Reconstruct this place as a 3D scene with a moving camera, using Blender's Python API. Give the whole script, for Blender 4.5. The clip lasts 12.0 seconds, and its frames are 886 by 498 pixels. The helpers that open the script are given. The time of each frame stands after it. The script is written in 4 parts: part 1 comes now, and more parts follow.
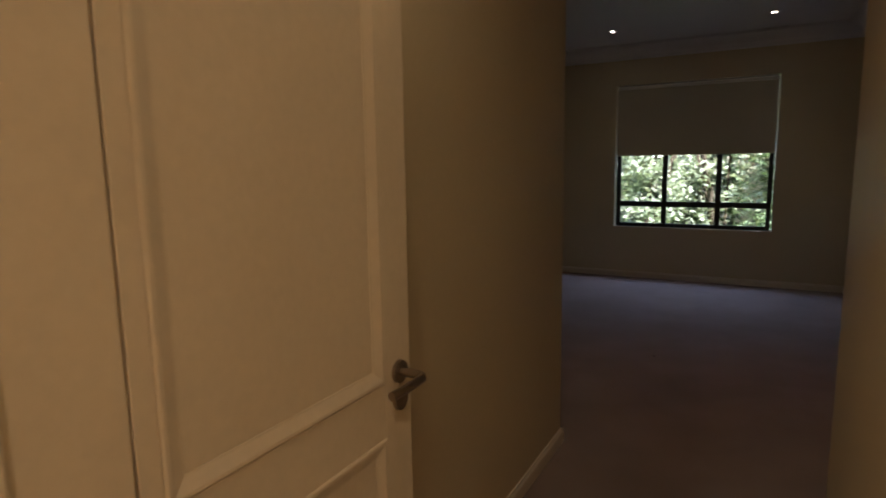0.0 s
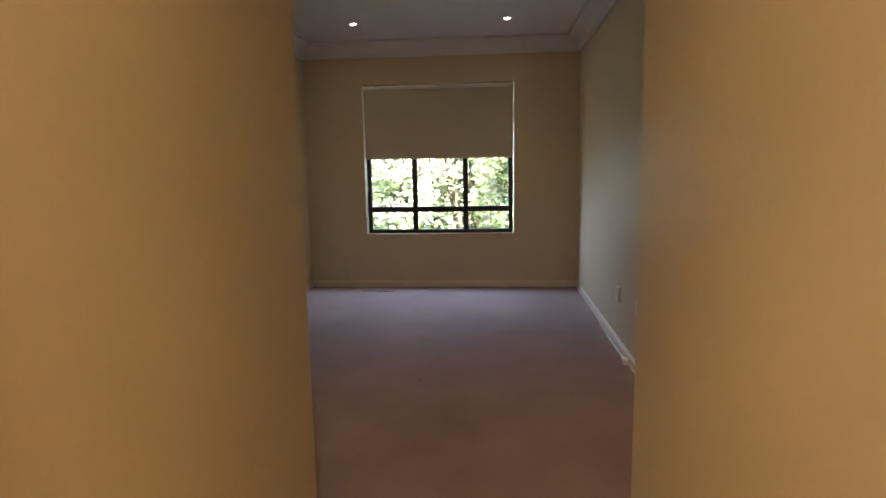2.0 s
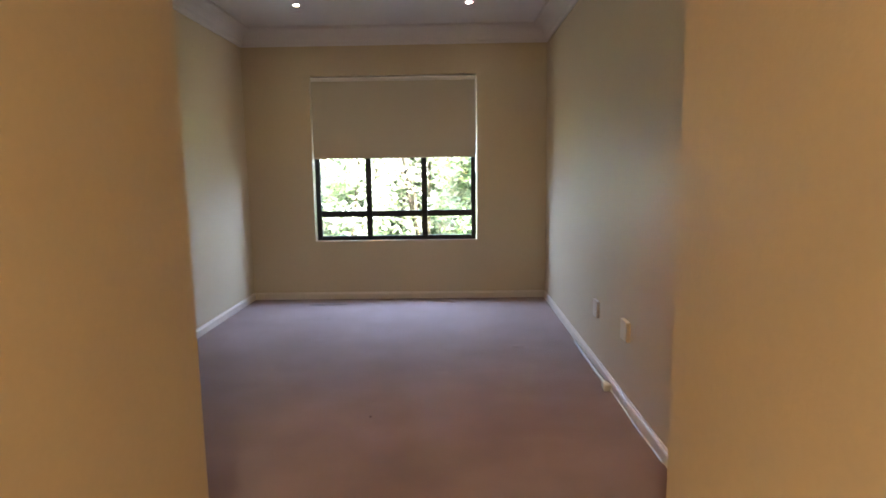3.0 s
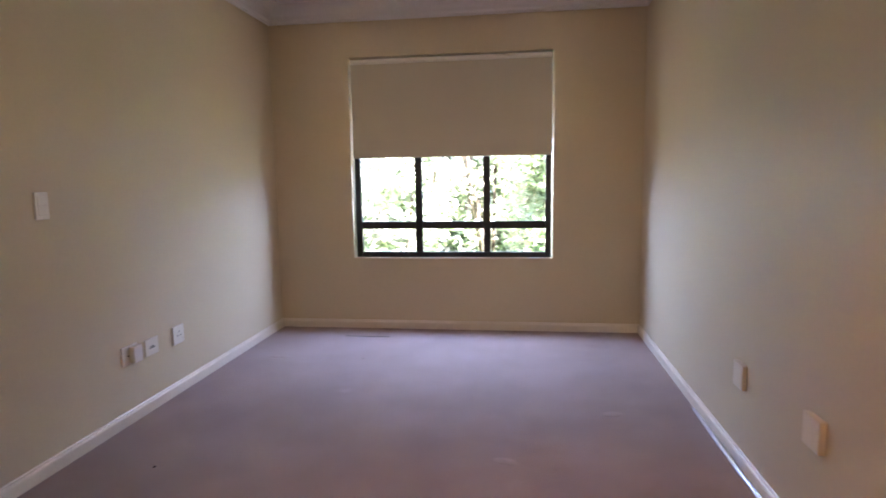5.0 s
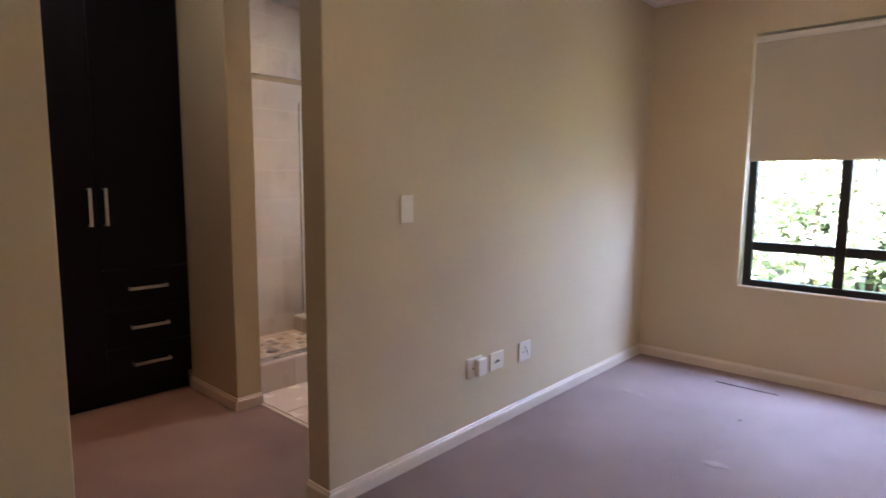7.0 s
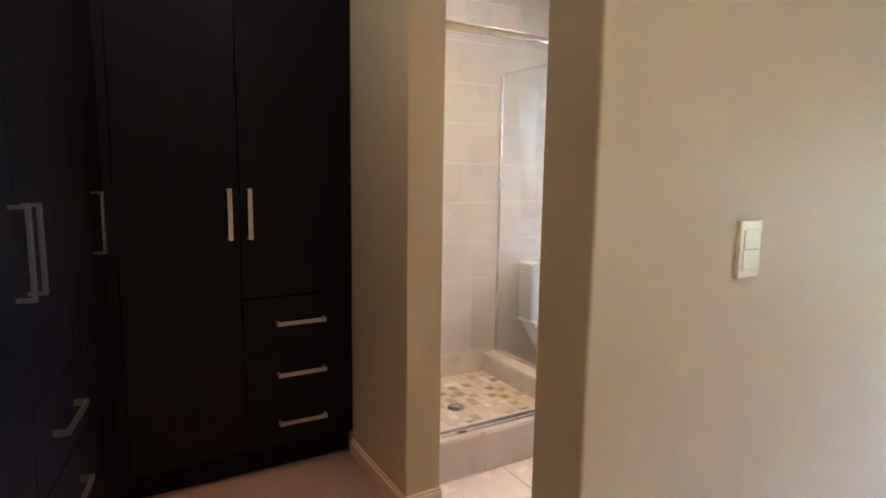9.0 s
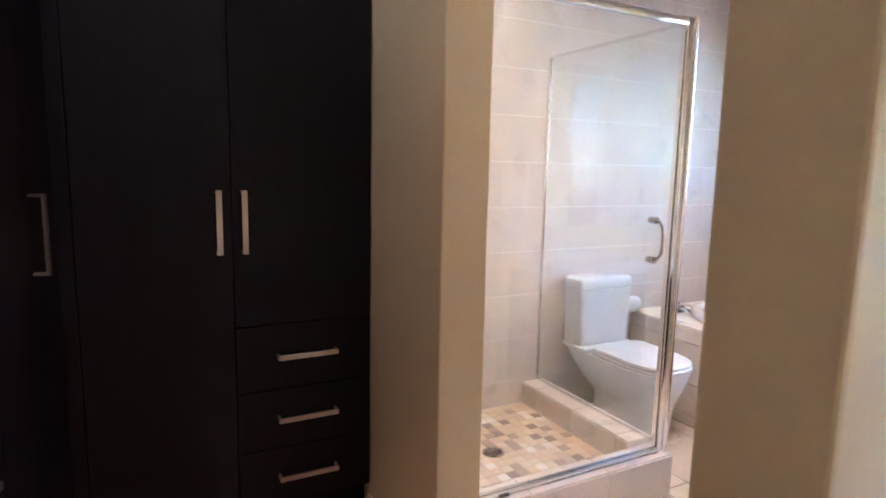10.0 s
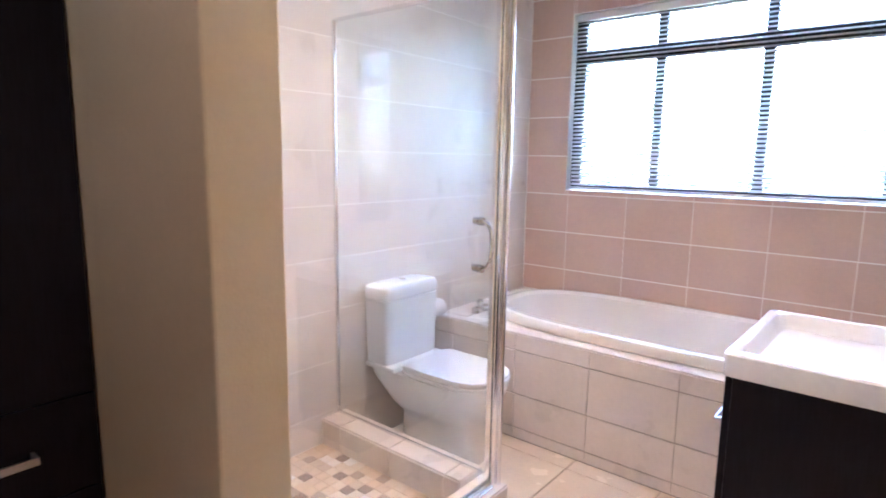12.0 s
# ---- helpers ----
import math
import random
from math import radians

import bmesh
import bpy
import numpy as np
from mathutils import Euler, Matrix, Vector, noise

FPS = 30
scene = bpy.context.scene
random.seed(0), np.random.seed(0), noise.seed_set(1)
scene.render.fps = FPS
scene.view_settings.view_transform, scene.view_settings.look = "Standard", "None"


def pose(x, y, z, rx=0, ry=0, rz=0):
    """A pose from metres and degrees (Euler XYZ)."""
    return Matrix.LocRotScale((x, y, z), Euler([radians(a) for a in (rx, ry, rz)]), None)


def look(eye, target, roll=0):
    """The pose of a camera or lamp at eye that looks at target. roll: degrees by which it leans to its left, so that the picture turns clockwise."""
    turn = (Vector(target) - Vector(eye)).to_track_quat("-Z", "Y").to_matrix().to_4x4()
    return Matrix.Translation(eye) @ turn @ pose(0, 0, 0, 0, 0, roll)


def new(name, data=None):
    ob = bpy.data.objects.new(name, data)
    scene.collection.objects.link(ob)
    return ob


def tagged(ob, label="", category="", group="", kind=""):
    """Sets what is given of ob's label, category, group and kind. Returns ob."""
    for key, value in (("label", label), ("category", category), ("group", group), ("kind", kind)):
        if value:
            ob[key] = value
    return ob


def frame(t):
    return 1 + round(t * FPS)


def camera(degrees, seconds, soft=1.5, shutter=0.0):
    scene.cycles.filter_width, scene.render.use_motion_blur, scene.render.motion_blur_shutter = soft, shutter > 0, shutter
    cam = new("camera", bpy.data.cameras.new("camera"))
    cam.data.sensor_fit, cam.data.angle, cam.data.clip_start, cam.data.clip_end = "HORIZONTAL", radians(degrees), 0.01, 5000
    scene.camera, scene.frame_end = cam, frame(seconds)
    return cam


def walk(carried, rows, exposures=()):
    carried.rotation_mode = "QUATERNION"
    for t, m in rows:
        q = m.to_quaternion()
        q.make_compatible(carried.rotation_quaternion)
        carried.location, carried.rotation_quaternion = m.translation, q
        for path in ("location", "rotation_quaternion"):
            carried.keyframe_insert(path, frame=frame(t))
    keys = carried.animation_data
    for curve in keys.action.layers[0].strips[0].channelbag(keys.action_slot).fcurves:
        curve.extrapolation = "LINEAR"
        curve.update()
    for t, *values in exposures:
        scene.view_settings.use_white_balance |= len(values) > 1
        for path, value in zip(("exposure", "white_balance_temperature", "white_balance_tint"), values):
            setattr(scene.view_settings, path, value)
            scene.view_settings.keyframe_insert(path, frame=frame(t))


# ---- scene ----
cam = camera(74.9, 12.0, soft=1.7, shutter=0.25)
PATH = [
    (0, (0.299, 0.072, 1.433), (-0.662, 1.802, 1.146), -0.9),
    (0.5, (0.235, 0.183, 1.423), (-0.417, 2.053, 1.14), -1.0),
    (1, (0.155, 0.315, 1.391), (-0.206, 2.263, 1.115), -1.0),
    (1.5, (0.117, 0.51, 1.404), (-0.108, 2.477, 1.121), -0.9),
    (2, (0.136, 0.762, 1.422), (-0.034, 2.734, 1.138), -1.0),
    (2.5, (0.091, 1.031, 1.391), (0.001, 3.01, 1.118), -0.9),
    (3, (0.127, 1.351, 1.374), (0.092, 3.332, 1.104), -0.8),
    (3.2, (0.123, 1.492, 1.386), (0.103, 3.473, 1.114), -0.9),
    (4.8, (0.07, 2.466, 1.327), (-0.081, 4.445, 1.081), -1.0),
    (5, (0.109, 2.551, 1.337), (-0.154, 4.518, 1.09), -0.9),
    (5.5, (0.032, 2.745, 1.356), (-0.488, 4.661, 1.117), -0.6),
    (6, (0.037, 2.903, 1.362), (-0.83, 4.691, 1.131), -0.6),
    (6.5, (-0.012, 3.029, 1.343), (-1.168, 4.646, 1.123), -0.1),
    (7, (-0.169, 3.103, 1.364), (-1.506, 4.571, 1.128), 0.4),
    (7.2, (-0.259, 3.152, 1.364), (-1.663, 4.556, 1.13), 0.5),
    (9, (-1.307, 3.741, 1.393), (-3.023, 4.732, 1.123), 0.8),
    (9.5, (-1.555, 3.867, 1.38), (-3.308, 4.794, 1.117), 1.2),
    (10, (-1.784, 3.944, 1.39), (-3.539, 4.863, 1.117), 1.2),
    (10.5, (-1.954, 4.022, 1.388), (-3.702, 4.953, 1.114), 1.5),
    (11, (-2.118, 4.131, 1.400), (-3.803, 5.163, 1.078), 1.3),
    (11.5, (-2.235, 4.183, 1.400), (-3.74, 5.463, 1.09), 1.4),
    (12, (-2.317, 4.201, 1.412), (-3.57, 5.729, 1.101), 0.9),
]
EXPOSURES = [(0.0, 2.66, 6000, 10), (0.5, 2.86, 6150, 10), (1.0, 3.5, 6400, 10), (1.5, 4.06, 6500, 10), (2.0, 4.48, 6450, 11), (2.5, 4.88, 6300, 11), (3.2, 5.22, 6100, 13), (5.0, 5.40, 5950, 22), (6.0, 5.46, 5950, 22), (7.0, 5.66, 5950, 21),
             (9.0, 6.52, 5850, 14), (9.5, 6.62, 5500, 15), (10.0, 6.86, 5200, 16), (10.5, 7.0, 5080, 18), (11.0, 7.12, 5080, 19), (11.5, 7.05, 5080, 20), (12.0, 6.92, 5080, 21)]
walk(cam, [(t, look(eye, target, roll)) for t, eye, target, roll in PATH], EXPOSURES)

# ---- daylight ----
SUN_HEIGHT, SUN_FROM = 58.0, 150.0      # degrees above the horizon; compass, 0 is +y, clockwise
world = bpy.data.worlds.new("sky")
scene.world = world
world.use_nodes = True
nt = world.node_tree
sky = nt.nodes.new("ShaderNodeTexSky")
sky.sky_type, sky.sun_disc = "NISHITA", False
sky.sun_elevation, sky.sun_rotation = radians(SUN_HEIGHT), radians(SUN_FROM)
nt.links.new(sky.outputs[0], nt.nodes["Background"].inputs[0])
nt.nodes["Background"].inputs[1].default_value = 0.088
sun = new("sun", bpy.data.lights.new("sun", "SUN"))
sun.data.energy, sun.data.angle, sun.data.color = 5.0, radians(0.5), (1.0, 0.97, 0.92)
_a, _e = radians(SUN_FROM), radians(SUN_HEIGHT)
sun.matrix_world = look((40 * math.sin(_a) * math.cos(_e), 40 * math.cos(_a) * math.cos(_e), 40 * math.sin(_e)), (0, 0, 0))

WARM = (1.0, 0.75, 0.47)
CEIL, BATH_CEIL = 2.82, 2.74

# lit downlights: x, y, ceiling height, watts, colour, beam; only the two at y 6.62 are in view
AMBER = (1.0, 0.38, 0.12)
BATH_WARM = (1.0, 0.62, 0.33)
# (-1.22, 4.4) is guessed by symmetry
# added: both AMBER ones for orange carpet, (-0.5, -0.9) for the right passage wall
DOWNLIGHTS = [(-1.22, 6.62, CEIL, 0.10, WARM, 118), (0.29, 6.62, CEIL, 0.10, WARM, 118), (-1.22, 4.4, CEIL, 0.07, WARM, 118), (0.29, 3.9, CEIL, 0.44, AMBER, 72),
              (0.0, 0.95, CEIL, 0.80, WARM, 158), (0.85, -1.15, CEIL, 2.7, WARM, 176), (-0.5, -0.9, CEIL, 4.4, WARM, 176), (-2.95, 4.0, CEIL, 0.055, (1.0, 0.34, 0.10), 100), (-3.3, 3.95, CEIL, 0.30, AMBER, 44),
              (-3.7, 5.4, BATH_CEIL, 0.09, BATH_WARM, 120), (-3.05, 5.72, BATH_CEIL, 0.23, BATH_WARM, 120)]


# the high sky's light through the bedroom window, from the opening behind the blind
skylight = new("window_skylight", bpy.data.lights.new("window_skylight", "AREA"))
skylight.data.shape, skylight.data.size, skylight.data.size_y = "RECTANGLE", 1.6, 0.25
skylight.data.energy, skylight.data.color = 2.6, (0.46, 0.62, 1.0)
skylight.matrix_world = look((-0.48, 7.765, 1.665), (-0.48, 6.765, 0.965))

# the sky's light through the bathroom window, from the opening behind its blind
bath_skylight = new("bathroom_skylight", bpy.data.lights.new("bathroom_skylight", "AREA"))
bath_skylight.data.shape, bath_skylight.data.size, bath_skylight.data.size_y = "RECTANGLE", 1.5, 0.92
bath_skylight.data.energy, bath_skylight.data.color = 0.17, (0.86, 0.93, 1.0)
bath_skylight.matrix_world = look((-3.22, 7.70, 1.75), (-3.22, 6.70, 1.60))


# ---- materials ----
def mat(name, color, rough=0.5, metal=0.0, vary=0.06, scale=3.0, grain=0.03, grain_scale=60.0, bump=0.0, bump_scale=200.0,
        spec=0.5, rough_vary=0.05, island=0.0, piece=0.0, stretch=(1, 1, 1), coat=0.0):
    m = bpy.data.materials.new(name)
    m.use_nodes = True
    t = m.node_tree
    b = t.nodes["Principled BSDF"]
    b.inputs["Metallic"].default_value = metal
    b.inputs["Specular IOR Level"].default_value = spec
    b.inputs["Coat Weight"].default_value = coat
    mp = t.nodes.new("ShaderNodeMapping")
    mp.inputs["Scale"].default_value = stretch
    geo = t.nodes.new("ShaderNodeNewGeometry")
    t.links.new(geo.outputs["Position"], mp.inputs["Vector"])

    def tex(s, detail):
        n = t.nodes.new("ShaderNodeTexNoise")
        n.inputs["Scale"].default_value, n.inputs["Detail"].default_value = s, detail
        t.links.new(mp.outputs[0], n.inputs["Vector"])
        return n
    big, small = tex(scale, 4), tex(grain_scale, 3)

    def ranged(source, amount, middle=1.0):
        r = t.nodes.new("ShaderNodeMapRange")
        r.inputs["From Min"].default_value, r.inputs["From Max"].default_value = 0.25, 0.75
        r.inputs["To Min"].default_value, r.inputs["To Max"].default_value = middle - amount, middle + amount
        t.links.new(source, r.inputs["Value"])
        return r.outputs[0]

    def times(a, c):
        n = t.nodes.new("ShaderNodeMath")
        n.operation = "MULTIPLY"
        t.links.new(a, n.inputs[0])
        t.links.new(c, n.inputs[1])
        return n.outputs[0]
    f = times(ranged(big.outputs[0], vary), ranged(small.outputs[0], grain))
    for amount, node, out in ((island, "ShaderNodeNewGeometry", "Random Per Island"), (piece, "ShaderNodeObjectInfo", "Random")):
        if amount:
            n = t.nodes.new(node)
            r = t.nodes.new("ShaderNodeMapRange")
            r.inputs["To Min"].default_value, r.inputs["To Max"].default_value = 1 - amount, 1 + amount
            t.links.new(n.outputs[out], r.inputs["Value"])
            f = times(f, r.outputs[0])
    v = t.nodes.new("ShaderNodeVectorMath")
    v.operation = "SCALE"
    v.inputs[0].default_value = color
    t.links.new(f, v.inputs["Scale"])
    t.links.new(v.outputs[0], b.inputs["Base Color"])
    t.links.new(ranged(big.outputs[0], rough_vary, rough), b.inputs["Roughness"])
    if bump:
        bn = t.nodes.new("ShaderNodeBump")
        bn.inputs["Strength"].default_value, bn.inputs["Distance"].default_value = bump, 0.004
        t.links.new(tex(bump_scale, 4).outputs[0], bn.inputs["Height"])
        t.links.new(bn.outputs[0], b.inputs["Normal"])
    return m


def soften(m, weight, rough, tint):
    """The sheen of pile that is seen against the light."""
    b = m.node_tree.nodes["Principled BSDF"]
    b.inputs["Sheen Weight"].default_value, b.inputs["Sheen Roughness"].default_value = weight, rough
    b.inputs["Sheen Tint"].default_value = (*tint, 1)


def palette_mat(name, colors, rough, bump=0.1):
    """Each piece takes one of the colours by its own random number."""
    m = mat(name, (1, 1, 1), rough, bump=bump, bump_scale=80, vary=0.08, scale=9)
    t = m.node_tree
    info = t.nodes.new("ShaderNodeObjectInfo")
    ramp = t.nodes.new("ShaderNodeValToRGB")
    ramp.color_ramp.interpolation = "CONSTANT"
    while len(ramp.color_ramp.elements) < len(colors):
        ramp.color_ramp.elements.new(0.5)
    for k, (pos, c) in enumerate(colors):
        ramp.color_ramp.elements[k].position = pos
        ramp.color_ramp.elements[k].color = (*c, 1)
    t.links.new(info.outputs["Random"], ramp.inputs[0])
    sc = next(n for n in t.nodes if n.bl_idname == "ShaderNodeVectorMath")
    t.links.new(ramp.outputs[0], sc.inputs[0])
    return m


def glass_mat(name, tint=(0.97, 0.99, 0.98), rough=0.0):
    m = bpy.data.materials.new(name)
    m.use_nodes = True
    b = m.node_tree.nodes["Principled BSDF"]
    b.inputs["Base Color"].default_value = (*tint, 1)
    b.inputs["Roughness"].default_value = rough
    b.inputs["Transmission Weight"].default_value = 1.0
    b.inputs["IOR"].default_value = 1.45
    return m


def glow_mat(name, color, strength):
    m = bpy.data.materials.new(name)
    m.use_nodes = True
    b = m.node_tree.nodes["Principled BSDF"]
    b.inputs["Emission Color"].default_value = (*color, 1)
    b.inputs["Emission Strength"].default_value = strength
    return m


def leaf_mat(name, color):
    m = mat(name, color, 0.45, vary=0.25, scale=1.5, grain=0.1, island=0.45)
    t = m.node_tree
    b = t.nodes["Principled BSDF"]
    tr = t.nodes.new("ShaderNodeBsdfTranslucent")
    tr.inputs[0].default_value = (color[0] * 1.4, color[1] * 1.4, color[2] * 1.0, 1)
    mix = t.nodes.new("ShaderNodeMixShader")
    mix.inputs[0].default_value = 0.35
    t.links.new(b.outputs[0], mix.inputs[1])
    t.links.new(tr.outputs[0], mix.inputs[2])
    t.links.new(mix.outputs[0], t.nodes["Material Output"].inputs[0])
    return m


M_WALL = mat("cream wall paint", (0.545, 0.445, 0.285), 0.55, vary=0.04, scale=1.3, grain=0.02, bump=0.12, bump_scale=140)
M_CEIL = mat("white ceiling paint", (0.68, 0.65, 0.63), 0.8, vary=0.03, bump=0.05, bump_scale=150)
M_TRIM = mat("cream gloss trim paint", (0.65, 0.56, 0.44), 0.35, vary=0.05, scale=5)
M_DOOR = mat("cream satin door paint", (0.66, 0.57, 0.44), 0.33, vary=0.04, scale=4, bump=0.05, bump_scale=90)
M_CARPET = mat("brown loop carpet", (0.275, 0.20, 0.172), 0.95, vary=0.17, scale=2.2, grain=0.22, grain_scale=420, bump=0.9, bump_scale=500, spec=0.1)
soften(M_CARPET, 0.15, 0.5, (0.9, 0.88, 0.92))
M_CARPET_WORN = mat("worn carpet pile", (0.34, 0.26, 0.23), 0.95, vary=0.15, scale=20, grain=0.25, grain_scale=300, bump=0.8, bump_scale=400, spec=0.1)
M_CARPET_DARK = mat("dark carpet pile", (0.05, 0.035, 0.03), 0.95, spec=0.1)
M_WENGE = mat("dark wenge melamine", (0.0053, 0.0042, 0.0074), 0.42, vary=0.25, scale=3, grain=0.35, grain_scale=30, stretch=(6, 6, 0.5), bump=0.08, bump_scale=120, spec=0.16)
M_NICKEL = mat("brushed nickel", (0.52, 0.50, 0.48), 0.32, metal=1.0, vary=0.05, grain=0.08, grain_scale=200)
M_BRONZE = mat("dull satin nickel", (0.34, 0.29, 0.25), 0.3, metal=1.0, vary=0.1, grain=0.08, grain_scale=150)
M_CHROME = mat("chrome", (0.86, 0.86, 0.88), 0.17, metal=1.0, vary=0.04, rough_vary=0.03)
M_POLISHED = mat("polished chrome", (0.66, 0.66, 0.69), 0.06, metal=1.0, vary=0.03, rough_vary=0.02)
M_WINFRAME = mat("black powder-coated aluminium", (0.012, 0.013, 0.013), 0.4, vary=0.1)
M_BLIND = mat("beige roller blind cloth", (0.50, 0.44, 0.325), 0.85, vary=0.03, grain=0.06, grain_scale=500, bump=0.15, bump_scale=600, spec=0.2)
M_RAIL = mat("cream aluminium rail", (0.72, 0.67, 0.58), 0.35)
M_PLASTIC = mat("cream white plastic", (0.74, 0.69, 0.60), 0.16, vary=0.03)
M_SLOT = mat("dark socket holes", (0.07, 0.06, 0.05), 0.5)
M_CABLE = mat("silver white cable", (0.88, 0.89, 0.92), 0.12, metal=0.35, vary=0.05)
M_TILE = mat("pale beige ceramic tile", (0.70, 0.64, 0.59), 0.30, vary=0.05, scale=6, grain=0.03, piece=0.03, bump=0.03, bump_scale=30, spec=0.35)
M_TILE_PINK = mat("rose brown ceramic tile", (0.63, 0.465, 0.385), 0.2, vary=0.05, scale=5, piece=0.04, bump=0.03, bump_scale=30)
M_TILE_FLOOR = mat("cream floor tile", (0.76, 0.68, 0.58), 0.25, vary=0.06, scale=7, piece=0.03)
M_GROUT = mat("pale grout", (0.84, 0.80, 0.75), 0.9, vary=0.06, bump=0.2)
M_GROUT_GREY = mat("grey brown grout", (0.30, 0.25, 0.22), 0.9, vary=0.1, bump=0.2)
M_MOSAIC = palette_mat("stone mosaic", [(0.0, (0.62, 0.50, 0.37)), (0.30, (0.66, 0.57, 0.45)), (0.55, (0.57, 0.47, 0.36)), (0.70, (0.40, 0.315, 0.245)), (0.82, (0.27, 0.205, 0.16)), (0.94, (0.74, 0.70, 0.65))], 0.45)
M_GROUT_MOSAIC = mat("beige mosaic grout", (0.64, 0.54, 0.43), 0.9, vary=0.08, bump=0.2)
M_CERAMIC = mat("white glazed ceramic", (0.80, 0.81, 0.83), 0.08, vary=0.02, rough_vary=0.02)
M_ACRYLIC = mat("white acrylic bath", (0.84, 0.82, 0.81), 0.15, vary=0.02, grain=0.0, rough_vary=0.02)
M_PAPER = mat("toilet paper", (0.82, 0.80, 0.78), 0.9, bump=0.3, bump_scale=90)
M_GLASS = glass_mat("window glass")
M_SHOWER = glass_mat("shower glass", (0.95, 0.98, 0.985))
M_SLAT = mat("pale aluminium slat", (0.74, 0.75, 0.80), 0.35, vary=0.04)
# darkened until the patch it throws into the shower glass is faint
M_REFLECTOR = mat("dark reflector", (0.125, 0.13, 0.12), 0.02, metal=1.0, vary=0.0, grain=0.0, rough_vary=0.01)
M_LAMP = glow_mat("downlight lens", (1.0, 0.86, 0.66), 14.0)
M_LEAF = leaf_mat("garden leaves", (0.13, 0.175, 0.10))
# leaf colour lightened to carry the glare of full sun
M_LEAF_SUNLIT = leaf_mat("sun-paled garden leaves", (0.32, 0.35, 0.27))
M_BARK = mat("bark", (0.09, 0.065, 0.045), 0.9, vary=0.2, bump=0.6, bump_scale=40)
M_GROUND = mat("green lawn", (0.10, 0.16, 0.05), 0.95, vary=0.25, scale=0.6, grain=0.3, grain_scale=30, bump=0.6, bump_scale=40)
M_GARDEN_WALL = mat("pale garden wall", (0.66, 0.56, 0.46), 0.9, vary=0.1, bump=0.3)
M_OUTER = mat("outside plaster", (0.5, 0.45, 0.36), 0.9, vary=0.08, bump=0.3)


# ---- building helpers ----
def box(bm, x0, x1, y0, y1, z0, z1, bevel=0.0):
    made = bmesh.ops.create_cube(bm, size=1.0)["verts"]
    bmesh.ops.transform(bm, verts=made, matrix=Matrix.Translation(((x0 + x1) / 2, (y0 + y1) / 2, (z0 + z1) / 2)) @ Matrix.Diagonal((x1 - x0, y1 - y0, z1 - z0, 1)))
    if bevel:
        edges = list({e for v in made for e in v.link_edges})
        bmesh.ops.bevel(bm, geom=edges, offset=bevel, segments=2, profile=0.5, affect="EDGES")
    return bm


def cyl(bm, p, q, r, r2=None, seg=20):
    p, q = Vector(p), Vector(q)
    made = bmesh.ops.create_cone(bm, cap_ends=True, segments=seg, radius1=r, radius2=r if r2 is None else r2, depth=(q - p).length)["verts"]
    bmesh.ops.transform(bm, verts=made, matrix=Matrix.Translation((p + q) / 2) @ (q - p).to_track_quat("Z", "Y").to_matrix().to_4x4())
    return bm


def tube(bm, points, r, seg=10):
    """A round tube along a line of points."""
    pts = [Vector(p) for p in points]
    rings = []
    for i, p in enumerate(pts):
        d = (pts[min(i + 1, len(pts) - 1)] - pts[max(i - 1, 0)]).normalized()
        side = d.orthogonal().normalized() if i == 0 else (last - d * last.dot(d)).normalized()
        last = side
        up = d.cross(side)
        rings.append([bm.verts.new(p + r * (math.cos(a) * side + math.sin(a) * up)) for a in (2 * math.pi * k / seg for k in range(seg))])
    for a, b in zip(rings, rings[1:]):
        for k in range(seg):
            bm.faces.new((a[k], a[(k + 1) % seg], b[(k + 1) % seg], b[k]))
    bm.faces.new(rings[0][::-1])
    bm.faces.new(rings[-1])
    return bm


def loft(bm, rings, close=True):
    """Skin over rings of points, all of one length."""
    made = [[bm.verts.new(p) for p in ring] for ring in rings]
    n = len(made[0])
    for a, b in zip(made, made[1:]):
        for k in range(n):
            bm.faces.new((a[k], a[(k + 1) % n], b[(k + 1) % n], b[k]))
    if close:
        bm.faces.new(made[0][::-1])
        bm.faces.new(made[-1])
    return bm


def oval(cx, cy, rx, ry, z, power=2.0, n=48):
    pts = []
    for k in range(n):
        a = 2 * math.pi * k / n
        c, s = math.cos(a), math.sin(a)
        pts.append((cx + rx * math.copysign(abs(c) ** (2 / power), c), cy + ry * math.copysign(abs(s) ** (2 / power), s), z))
    return pts


def mesh_of(bm, name, material, smooth=False):
    bmesh.ops.recalc_face_normals(bm, faces=bm.faces)
    me = bpy.data.meshes.new(name)
    bm.to_mesh(me)
    bm.free()
    me.materials.append(material)
    if smooth:
        for p in me.polygons:
            p.use_smooth = True
        me.set_sharp_from_angle(angle=radians(38))
    return me


def thing(name, base, label, category, group="", kind="", rz=0.0):
    ob = new(name)
    ob.empty_display_size = 0.1
    ob.matrix_world = pose(*base, 0, 0, rz)
    return tagged(ob, label, category, group, kind)


def origin(ob):
    m = ob.matrix_basis.copy()
    while ob.parent:
        ob = ob.parent
        m = ob.matrix_basis @ m
    return m


def part(name, bm, material, parent, label="", smooth=False, local=False):
    """One mesh under a thing or a part; bm is in the world's metres, or in the parent's own if local."""
    if not local:
        bmesh.ops.transform(bm, verts=bm.verts, matrix=origin(parent).inverted())
    ob = new(name, mesh_of(bm, name, material, smooth))
    ob.parent = parent
    return tagged(ob, label)


def solid(name, bm, material, label, category="", kind="structure", group="", smooth=False):
    return tagged(new(name, mesh_of(bm, name, material, smooth)), label, category or name.split("_")[0], group, kind)


